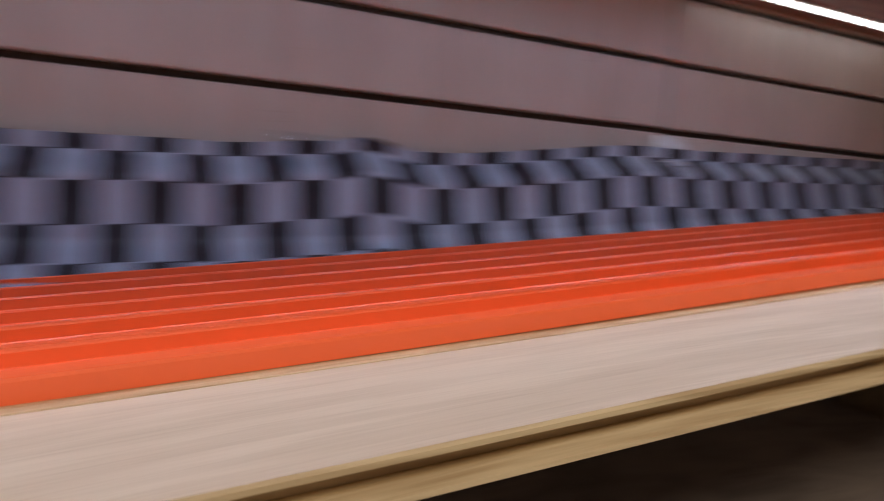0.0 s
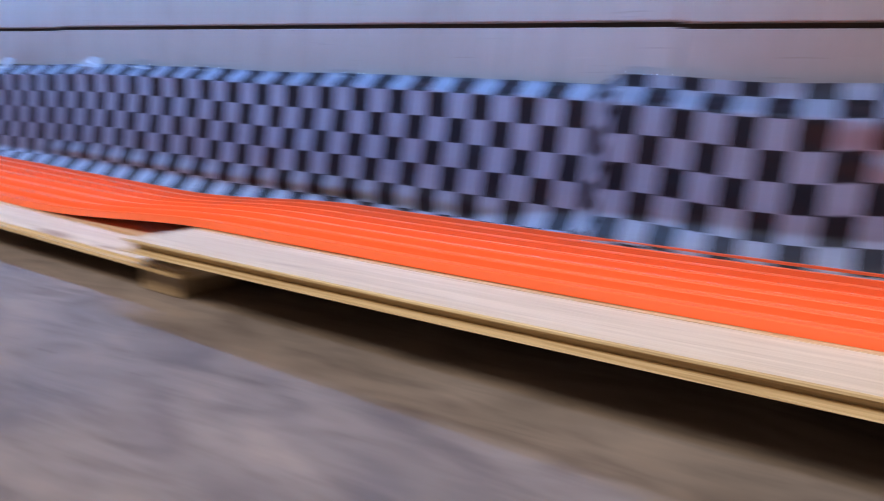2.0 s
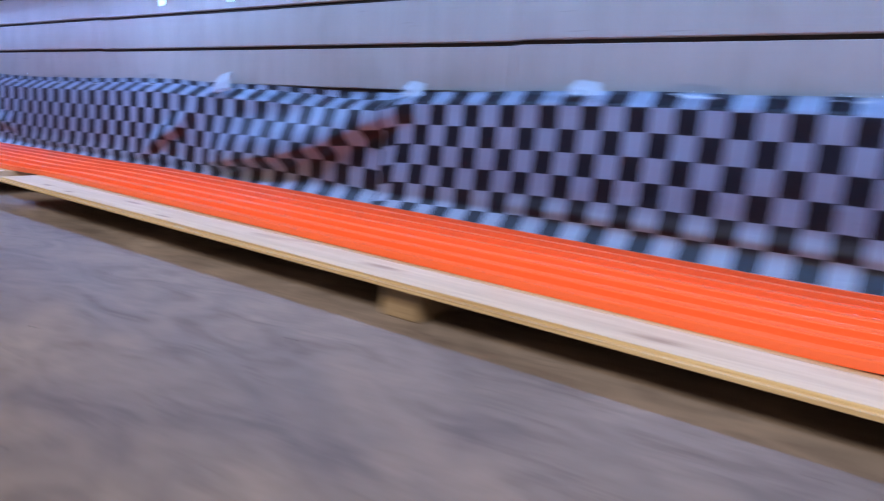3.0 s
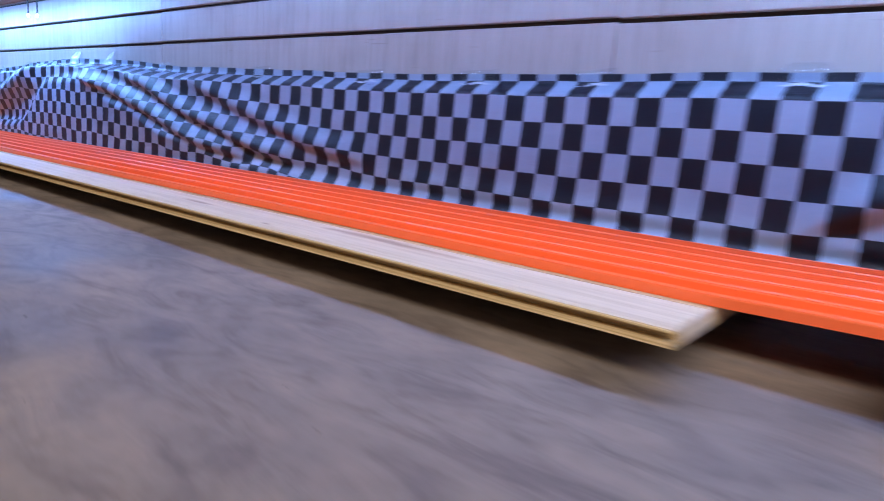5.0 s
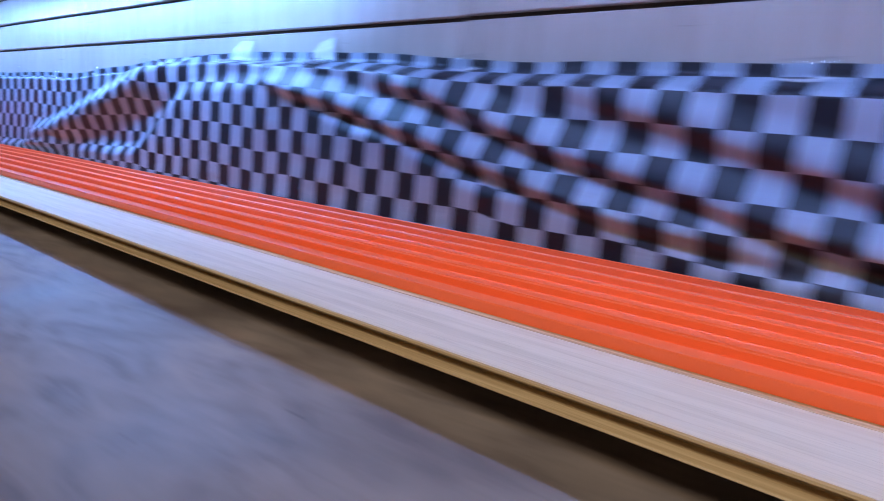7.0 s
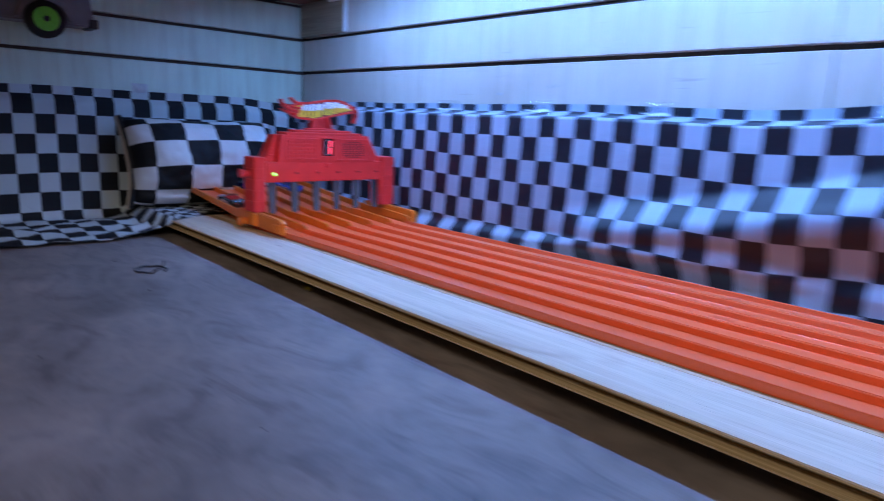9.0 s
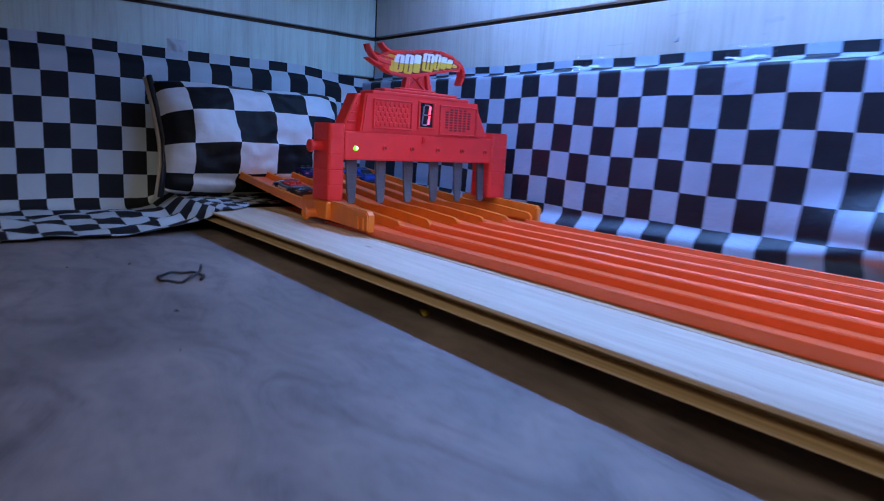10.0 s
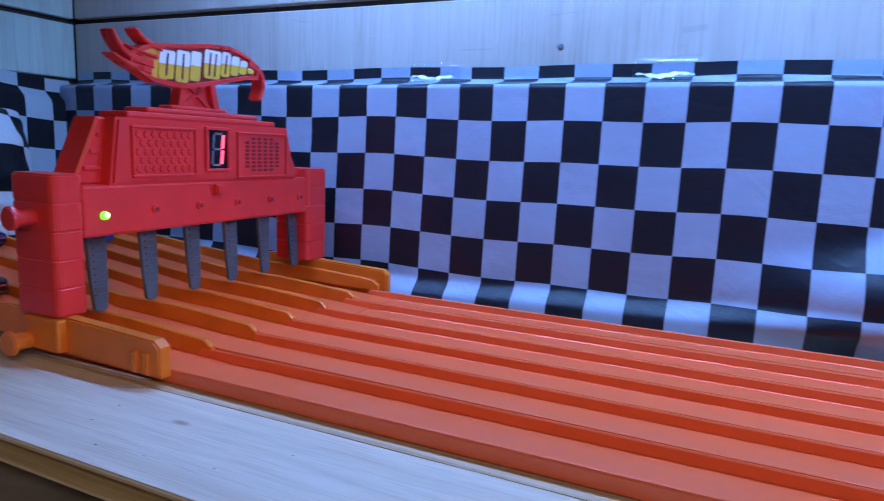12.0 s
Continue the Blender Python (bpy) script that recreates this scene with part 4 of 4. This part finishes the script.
def run_out():
    ob = thing("toy_run_out", (0, 0, 0), "amber orange plastic run-out with walls between six lanes", "toy track")
    z0 = top3(0) + 0.0006
    n = 26
    xs = [0.0775, 0.0755, 0.0735, 0.0715, 0.066, 0.058] + [0.048 - (0.048 + 0.352) * i / n for i in range(n + 1)]
    for lane in range(6):
        yc = lane_y(lane)
        part("lane_floor", loft([[(x, yc - 0.0188, z0 + lane_floor(x) - 0.0018), (x, yc + 0.0188, z0 + lane_floor(x) - 0.0018), (x, yc + 0.0188, z0 + lane_floor(x)), (x, yc - 0.0188, z0 + lane_floor(x))] for x in [0.094, 0.086] + xs]), M_TRACK, ob)
    for wall in range(7):
        yc = lane_y(wall - 0.5)
        t = 0.0023
        under = 0.0090 if wall in (0, 6) else 0.0
        rings = []
        for i, x in enumerate(xs):
            # low at the front, where the end is blunt, and tall through the gate
            h = 0.0108 + 0.0046 * smooth(0.0785, 0.0705, x) + 0.0045 * min(1.0, max(0.0, (0.072 - x) / 0.075))
            if wall in (0, 6):
                h += 0.0030 * (1 - smooth(-0.06, -0.20, x))
            z = z0 + rise(x)
            rings.append([(x, yc - t, z + under), (x, yc + t, z + under), (x, yc + t, z + h - 0.0008), (x, yc + t * 0.5, z + h), (x, yc - t * 0.5, z + h), (x, yc - t, z + h - 0.0008)])
        part("lane_wall", loft(rings), M_BASE, ob)
    # near and far flanks carrying the gate
    for y0, y1, s in ((-0.033, -0.0235, -1), (0.2325, 0.2420, 1)):
        flank = part("flank", prism([(-0.070, z0 + 0.0115 * (s < 0)), (-0.020, z0 + 0.0075 * (s < 0)), (0.085, z0 + 0.0055 * (s < 0)), (0.085, z0 + 0.0240), (0.080, z0 + 0.0282), (0.012, z0 + 0.0305), (-0.052, z0 + 0.0325), (-0.070, z0 + 0.0300)], y0, y1, "y", 0.0012, 2), M_BASE, ob)
        for x in (0.0625, 0.0725):
            ya, yb = (y0 - 0.0022, y0 + 0.001) if s < 0 else (y1 - 0.001, y1 + 0.0022)
            part("clip_rib", box((x, ya, z0 + 0.0068), (x + 0.0055, yb, z0 + 0.0205), 0.0012, 2), M_BASE, flank)
        yk = y0 - 0.008 if s < 0 else y1 + 0.008
        part("knob", cyl((-0.024, yk, z0 + 0.0140), 0.0055, 0.018, "y", None, 18, 0.001), M_BASE, flank)
        part("knob_head", cyl((-0.024, yk - 0.010 if s < 0 else yk + 0.010, z0 + 0.0140), 0.0080, 0.004, "y", None, 18, 0.001), M_BASE, flank)
        part("lug", box((-0.029, y0 - 0.0065 if s < 0 else y1 - 0.001, z0 + 0.0085), (0.005, y0 + 0.001 if s < 0 else y1 + 0.0065, z0 + 0.0300), 0.0018, 2), M_BASE, flank)
    part("tip", cyl((-0.352, lane_y(-0.5), z0 + rise(-0.352) + 0.012), 0.0042, 0.024, "z", None, 14, 0.001), M_BASE, ob)


run_out()


def tape_scrap(xa, xb, ya, yb, label):
    ob = thing("tape_scrap", (0, 0, 0), label, "tape")
    z0 = top3(0) + 0.0006
    rings = []
    for i in range(7):
        x = xa + (xb - xa) * i / 6
        z, skew = z0 + lane_floor(x) + 0.0001, 0.0012 * math.sin(i * 2.1)
        rings.append([(x, ya + skew, z), (x, yb + skew, z), (x, yb + skew, z + 0.0004), (x, ya + skew, z + 0.0004)])
    part("strip", loft(rings), M_SCRAP, ob)


tape_scrap(0.010, 0.040, -0.0035, 0.0045, "worn pale green tape scrap on an orange lane")
tape_scrap(0.020, 0.040, 0.0350, 0.0400, "small pale green tape scrap on an orange lane")


# ---- toy cars ----
def wheel_set(ob, xs, y, z, r, rim_mat):
    for x, rr in xs:
        for s in (-1, 1):
            w = part("wheel", cyl((x, s * y, z + rr - r), rr, 0.0062, "y", None, 22, 0.0009), M_TYRE, ob, "", False)
            part("rim", cyl((x, s * (y + 0.0031), z + rr - r), rr * 0.70, 0.0012, "y", None, 20, 0.0003), rim_mat, w)
            spokes = bmesh.new()
            for k in range(5):
                a = 2 * math.pi * k / 5
                m = Matrix.Translation((x, s * (y + 0.0038), z + rr - r)) @ pose(0, 0, 0, 0, math.degrees(a), 0)
                bmesh.ops.create_cube(spokes, size=1.0, matrix=m @ Matrix.Translation((0, 0, rr * 0.33)) @ Matrix.Diagonal((0.0012, 0.0008, rr * 0.62, 1)))
            part("spokes", spokes, rim_mat, w)


def car_body(stations, name, mat, ob):
    """Stations of x, half width, sill, belt and crown heights."""
    rings = []
    for x, w, sill, belt, crown in stations:
        rings.append([(x, -w * 0.88, sill), (x, -w, sill + 0.0018), (x, -w, (sill + belt) / 2), (x, -w * 0.95, belt), (x, -w * 0.80, crown - 0.0006), (x, -w * 0.40, crown),
                      (x, w * 0.40, crown), (x, w * 0.80, crown - 0.0006), (x, w * 0.95, belt), (x, w, (sill + belt) / 2), (x, w, sill + 0.0018), (x, w * 0.88, sill)])
    return part(name, loft(rings), mat, ob, "", False)


def convertible(at, paint, cabin, rim_mat, label, prints, group="toy cars"):
    ob = thing("toy_convertible", at, label, "toy car", group)
    car_body([(-0.0365, 0.0090, 0.0052, 0.0085, 0.0095), (-0.0345, 0.0128, 0.0040, 0.0100, 0.0112), (-0.026, 0.0148, 0.0034, 0.0125, 0.0140), (-0.012, 0.0152, 0.0032, 0.0140, 0.0152),
              (-0.004, 0.0150, 0.0032, 0.0146, 0.0150), (0.010, 0.0150, 0.0032, 0.0148, 0.0150), (0.018, 0.0154, 0.0033, 0.0150, 0.0160), (0.028, 0.0152, 0.0036, 0.0150, 0.0162), (0.034, 0.0142, 0.0045, 0.0142, 0.0156), (0.0365, 0.0118, 0.0060, 0.0125, 0.0135)], "body", paint, ob)
    tub = bmesh.new()
    for lo, hi in (((-0.005, -0.0112, 0.0146), (0.0170, -0.0098, 0.0168)), ((-0.005, 0.0098, 0.0146), (0.0170, 0.0112, 0.0168)), ((0.0158, -0.0112, 0.0146), (0.0176, 0.0112, 0.0172)), ((-0.0055, -0.0112, 0.0146), (-0.0035, 0.0112, 0.0170))):
        add_box(tub, lo, hi, 0.0005)
    add_box(tub, (-0.004, -0.0100, 0.0142), (0.0160, 0.0100, 0.0153))
    part("cabin_tub", tub, cabin, ob, "red cabin" if cabin is M_CABIN else "dark cabin")
    for s in (-1, 1):
        part("seat", box((0.0070, s * 0.0050 - 0.0036, 0.0150), (0.0118, s * 0.0050 + 0.0036, 0.0202), 0.0012, 2), cabin, ob)
        part("headlamp", box((-0.0352, s * 0.0085 - 0.0028, 0.0088), (-0.0318, s * 0.0085 + 0.0028, 0.0112), 0.0007), M_SILVER, ob)
        part("tail_lamp", box((0.0350, s * 0.0085 - 0.0028, 0.0104), (0.0367, s * 0.0085 + 0.0028, 0.0124), 0.0005), M_CABIN, ob)
    part("windscreen", prism([(-0.0070, 0.0148), (-0.0056, 0.0148), (0.0008, 0.0216), (-0.0004, 0.0218)], -0.0108, 0.0108, "y"), M_GLASS, ob, "smoked windscreen")
    part("chassis", box((-0.031, -0.0122, 0.0022), (0.031, 0.0122, 0.0040), 0.0008), M_TYRE, ob)
    for s in (-1, 1):
        for k in range(prints):
            x = -0.0115 + k * 0.0044
            part("side_print", box((x, s * 0.01505 - 0.0004, 0.0078), (x + 0.0034, s * 0.01505 + 0.0004, 0.0108)), M_PINKPRINT, ob)
        part("flank_stripe", box((-0.015, s * 0.0152 - 0.0004, 0.0058), (0.015, s * 0.0152 + 0.0004, 0.0066)), M_SILVER, ob)
    part("bonnet_print", box((-0.029, -0.0060, 0.0131), (-0.019, 0.0060, 0.0143), 0.0003), M_SILVER, ob)
    wheel_set(ob, ((-0.0225, 0.0052), (0.0232, 0.0054)), 0.0128, 0.0052, 0.0052, rim_mat)
    return ob


def coupe(at, label):
    ob = thing("toy_coupe", at, label, "toy car", "toy cars")
    car_body([(-0.0385, 0.0110, 0.0050, 0.0092, 0.0102), (-0.0365, 0.0142, 0.0040, 0.0112, 0.0122), (-0.026, 0.0154, 0.0034, 0.0132, 0.0145), (-0.012, 0.0156, 0.0032, 0.0142, 0.0152), (0.012, 0.0156, 0.0032, 0.0146, 0.0154),
              (0.026, 0.0156, 0.0034, 0.0150, 0.0162), (0.0355, 0.0148, 0.0044, 0.0148, 0.0160), (0.0385, 0.0126, 0.0062, 0.0132, 0.0142)], "body", M_BLUE, ob)
    car_body([(-0.0120, 0.0128, 0.0140, 0.0146, 0.0150), (-0.0030, 0.0122, 0.0140, 0.0205, 0.0216), (0.0080, 0.0118, 0.0140, 0.0210, 0.0224), (0.0150, 0.0118, 0.0140, 0.0198, 0.0212), (0.0255, 0.0126, 0.0140, 0.0152, 0.0158)], "roof", M_BLUE, ob)
    part("windscreen", prism([(-0.0108, 0.0156), (-0.0042, 0.0204), (-0.0048, 0.0210), (-0.0116, 0.0160)], -0.0095, 0.0095, "y"), M_DARK, ob)
    part("rear_window", prism([(0.0160, 0.0206), (0.0240, 0.0163), (0.0246, 0.0168), (0.0166, 0.0212)], -0.0095, 0.0095, "y"), M_DARK, ob)
    for s in (-1, 1):
        y = s * 0.0121
        part("side_window", prism([(-0.0080, 0.0156), (0.0035, 0.0156), (0.0035, 0.0198), (-0.0030, 0.0198)], y - 0.0006, y + 0.0006, "y"), M_DARK, ob)
        part("side_window", prism([(0.0050, 0.0156), (0.0135, 0.0158), (0.0115, 0.0196), (0.0050, 0.0198)], y - 0.0006, y + 0.0006, "y"), M_DARK, ob)
        part("orange_stripe", prism([(-0.014, 0.0068), (0.018, 0.0086), (0.030, 0.0122), (0.014, 0.0104), (-0.010, 0.0082)], s * 0.0156 - 0.0004, s * 0.0156 + 0.0004, "y"), M_COPPER, ob)
        part("number_print", box((-0.0105, s * 0.0155 - 0.0004, 0.0088), (-0.0072, s * 0.0155 + 0.0004, 0.0124)), M_SILVER, ob)
    part("spoiler", box((0.0335, -0.0140, 0.0158), (0.0385, 0.0140, 0.0174), 0.0006), M_BLUE, ob)
    part("chassis", box((-0.033, -0.0125, 0.0022), (0.033, 0.0125, 0.0040), 0.0008), M_TYRE, ob)
    wheel_set(ob, ((-0.0235, 0.0052), (0.0240, 0.0056)), 0.0132, 0.0052, 0.0052, M_COPPER)
    return ob


def on_run_out(x, lane, turn=0.0):
    z = top3(0) + 0.0006 + lane_floor(x)
    slope = math.degrees(math.atan2(rise(x - 0.02) - rise(x + 0.02), 0.04))
    return pose(x, lane_y(lane), z, 0, slope, turn)


convertible(on_run_out(-0.160, 0, 1.5), M_BLACK, M_CABIN, M_RIM, "black toy convertible with red seats and pale wheels on the run-out", 6)
convertible(on_run_out(-0.300, 2, -1.0), M_NAVY, M_PIPING, M_COPPER, "dark blue toy roadster with copper wheels on the run-out", 0)
coupe(on_run_out(-0.262, 4, 1.0), "blue toy coupe with orange side stripes on the run-out")

# ---- small things ----
pts = []
for k in range(44):
    a = 2 * math.pi * k / 40
    pts.append((0.064 + 0.020 * math.cos(a + 0.7) - (0.0009 * (k - 34) if k > 34 else 0), -0.222 + 0.020 * math.sin(a + 0.7), 0.0016 + 0.0012 * math.sin(3 * a) ** 2 + (0.0010 * (k - 34) if k > 34 else 0)))
loop = thing("wire_loop", (0, 0, 0), "thin black wire loop lying on the concrete", "wire")
part("wire", tube(pts, 0.0013, 6), M_WIRE, loop, "", False)

crumb = thing("yellow_crumb", (0.272, -0.094, 0.004), "small yellow crumb of plastic on the concrete", "crumb")
bm = bmesh.new()
bmesh.ops.create_icosphere(bm, subdivisions=2, radius=0.0045)
for v in bm.verts:
    v.co *= 0.8 + 0.5 * noise.noise(v.co * 300)
    v.co.z *= 0.7
part("body", bm, M_CHIP, crumb, "", False)

# clear tape holding the cloth to the wall
def tape(x, wide, curl, lean):
    """From the wall over the cloth's top edge and out along its ledge; a loose one stands off like a small tent."""
    ob = thing("clear_tape", pose(x, W, lerp_list(TOPLINE, x), 0, lean, 0), "strip of clear shiny tape holding the cloth up", "tape", "tapes on the cloth")
    drop, out = sum(crease(x)) / 2, lerp_list(TOPSTEP, x)
    up, slope = 0.006 + 0.42 * curl, 0.32 * curl

    def place(u, v):
        a = (u - 0.5) * wide
        run = (1 - v) * (up + drop + out * 0.95)
        ripple = 0.0010 * math.sin(u * 7.0 + x * 9) + 0.0006 * math.sin(u * 19.0 + x * 5 + v * 6)
        if run < up:
            k = (up - run) / up
            return (a * (1 - 0.35 * k * (curl > 0)), -0.0016 - (0.0039 + slope) * (1 - k) - abs(ripple), up - run)
        if run < up + drop:
            return (a, -0.0055 - slope - ripple * 0.4, up - run)
        k = run - up - drop
        return (a, -0.0055 - slope - k, -drop + 0.0022 - 0.10 * k + ripple)
    sheet(14, 16, place, lambda u, v: (u, v), M_SHINY if curl > 0.015 else M_TAPE, "film", ob)

    # pale sliver along the ledge, standing in for the glint on the tape
    def glint_at(u, v):
        a = (u - 0.5) * wide * 0.85
        b = 0.0027 * (v - 0.5) * (0.3 + math.sin(u * 3.1))
        return (a, -0.011 - slope - 0.45 * b - 0.0016 * math.sin(u * 11 + x * 7), -drop + 0.0058 - b + 0.0012 * math.sin(u * 9 + x * 3) + 0.0007 * math.sin(u * 31 + v * 4))
    sheet(16, 4, glint_at, lambda u, v: (u, v), M_SHINY, "glint_fold", ob)


for x, wide, curl, lean in ((0.10, 0.055, 0.0, 1), (0.315, 0.055, 0.0, -1), (0.52, 0.05, 0.0, 0), (0.80, 0.05, 0.0, 4), (1.05, 0.05, 0.004, 5), (1.446, 0.06, 0.030, 3), (1.674, 0.05, 0.034, -12), (1.957, 0.06, 0.0, -4),
                            (2.368, 0.06, 0.0, -2), (2.696, 0.07, 0.0, -2), (2.94, 0.07, 0.0, -2), (3.14, 0.06, 0.0, -6), (3.398, 0.06, 0.01, 0), (3.684, 0.06, 0.035, -14), (4.20, 0.045, 0.024, 10), (4.505, 0.05, 0.019, 8),
                            (4.657, 0.07, 0.012, 4), (4.836, 0.06, 0.0, 0), (5.12, 0.06, 0.0, 0), (5.565, 0.06, 0.01, 3), (6.10, 0.07, 0.0, 2), (6.44, 0.06, 0.0, 0), (6.88, 0.06, 0.0, 0), (7.22, 0.06, 0.0, 0),
                            (7.63, 0.06, 0.0, 2), (8.04, 0.05, 0.02, 0)):
    tape(x, wide, curl, lean)
end_tape = thing("clear_tape", pose(XE + 0.0015, -0.075, 0.262, 0, 0, 90), "strip of clear shiny tape on the end wall", "tape", "tapes on the cloth")
sheet(12, 12, lambda u, v: ((u - 0.5) * 0.030, -0.002 - 0.009 * math.sin(v * 3.14) * math.sin(u * 3.14) - 0.0012 * math.sin(u * 17 + v * 5), (v - 0.5) * 0.020), lambda u, v: (u, v), M_SHINY, "film", end_tape)

# screw in the wall and one scrap of tape over it
screw = thing("wall_screw", (0.222, W - 0.0008, 0.273), "small dull steel screw head in the pale wall", "screw")
part("head", cyl((0, 0, 0), 0.0030, 0.002, "y", 0.0022, 14), M_STEEL, screw)
scrap = thing("clear_tape", pose(0.335, W - 0.0006, 0.284, 0, -6, 0), "scrap of clear shiny tape on the pale wall", "tape", "tapes on the cloth")
sheet(6, 4, lambda u, v: ((u - 0.5) * 0.020, -0.0004 - 0.0012 * math.sin(u * 3.1), (v - 0.5) * 0.005), lambda u, v: (u, v), M_TAPE, "film", scrap)

# brown board filling the corner under the shelf
corner = thing("corner_board", (0, 0, 0), "small brown board in the corner under the shelf", "board")
part("body", box((XE + 0.001, W - 0.006, 0.4035), (-0.252, W - 0.0003, 0.4775), 0.0015), M_BLOCK, corner)

# white cable clip and black cord by the corner
clip = thing("cable_clip", (0, 0, 0), "white plastic cable clip on the wall under the shelf", "clip")
part("arm", box((-0.248, W - 0.008, 0.405), (-0.240, W - 0.0003, 0.470), 0.002, 2), M_CLEAN, clip)
part("top_arm", box((-0.300, W - 0.014, 0.4705), (-0.240, W - 0.0003, 0.4778), 0.002, 2), M_CLEAN, clip)
cord = thing("black_cord", (0, 0, 0), "thin black cord slung under the shelf", "cord")
part("cord_run", tube([(XE + 0.010, -0.02 + 0.022 * k, 0.4765 - 0.0105 * math.sin(math.pi * k / 12) ** 2 + (0.0 if k % 3 else 0.0008)) for k in range(13)], 0.0016, 6), M_WIRE, cord, "", False)


# ---- toy truck on a hook of the end wall ----
def truck():
    ob = thing("toy_truck", (XE + 0.045, -0.247, 0.368), "dusty grey toy truck with green wheels hung on the end wall", "toy truck")
    part("body", prism([(-0.20, -0.004), (0.070, -0.004), (0.080, 0.014), (0.074, 0.052), (-0.06, 0.060), (-0.09, 0.094), (-0.20, 0.094)], -0.036, 0.018, "x", 0.003, 2), M_TRUCK, ob)
    part("bumper", box((-0.036, 0.072, -0.006), (0.022, 0.086, 0.010), 0.002, 2), M_PIPING, ob)
    part("fender", prism([(-0.046, 0.000), (-0.034, 0.030), (0.0, 0.042), (0.034, 0.030), (0.046, 0.0), (0.038, 0.0), (0.026, 0.022), (0.0, 0.033), (-0.026, 0.022), (-0.038, 0.0)], 0.0, 0.030, "x", 0.001), M_TRUCK, ob)
    for y in (0.0, -0.165):
        w = part("wheel", cyl((0.024, y, 0.0), 0.0315, 0.026, "x", None, 28, 0.005), M_TYRE, ob, "", False)
        part("rim", cyl((0.036, y, 0.0), 0.0205, 0.006, "x", None, 24, 0.001), M_GREEN, w, "bright green rim")
        spokes = bmesh.new()
        for k in range(8):
            m = Matrix.Translation((0.0395, y, 0.0)) @ pose(0, 0, 0, 45 * k, 0, 0)
            bmesh.ops.create_cube(spokes, size=1.0, matrix=m @ Matrix.Translation((0, 0, 0.012)) @ Matrix.Diagonal((0.002, 0.0026, 0.014, 1)))
        part("spokes", spokes, M_GREEN, w)
        part("hub", cyl((0.040, y, 0.0), 0.005, 0.005, "x", None, 14), M_PIPING, w)
    part("hook", tube([(-0.044, -0.03, 0.10), (-0.020, -0.03, 0.10), (0.0, -0.03, 0.097), (0.004, -0.03, 0.104)], 0.002, 6), M_STEEL, ob)


truck()

# grit on the floor
grit_rng = random.Random(3)
verts, faces = [], []
for _ in range(170):
    x, y, s = grit_rng.uniform(-0.2, 5.6), grit_rng.uniform(-1.0, -0.13), grit_rng.uniform(0.0004, 0.0012)
    a, l = grit_rng.uniform(0, 6.28), grit_rng.uniform(1.0, 3.2)
    c, d = math.cos(a) * s * l, math.sin(a) * s * l
    e, f = -math.sin(a) * s, math.cos(a) * s
    k = len(verts)
    verts += [(x + c, y + d, 0.0002), (x + e, y + f, 0.0002), (x - c, y - d, 0.0002), (x - e, y - f, 0.0002), (x, y, 0.0003 + s * 0.8)]
    faces += [(k, k + 1, k + 4), (k + 1, k + 2, k + 4), (k + 2, k + 3, k + 4), (k + 3, k, k + 4), (k, k + 3, k + 2, k + 1)]
me = bpy.data.meshes.new("floor_grit")
me.from_pydata(verts, [], faces)
me.materials.append(M_PIPING)
tagged(new("floor_grit", me), "dark specks of grit scattered on the concrete", "grit", kind="stuff")
verts, faces = [], []
for _ in range(150):
    x = grit_rng.uniform(-0.15, 3.3)
    y, s = grit_rng.uniform(-0.112, -0.036), grit_rng.uniform(0.0002, 0.0005)
    l = grit_rng.uniform(1.0, 2.2)
    z, k = top3(x) + 0.0001, len(verts)
    verts += [(x + s * l, y, z), (x, y + s, z), (x - s * l, y, z), (x, y - s, z), (x, y, z + s * 0.5)]
    faces += [(k, k + 1, k + 4), (k + 1, k + 2, k + 4), (k + 2, k + 3, k + 4), (k + 3, k, k + 4), (k, k + 3, k + 2, k + 1)]
me = bpy.data.meshes.new("board_grit")
me.from_pydata(verts, [], faces)
me.materials.append(M_PIPING)
tagged(new("board_grit", me), "dark specks of grit on the pale board", "grit", kind="stuff")
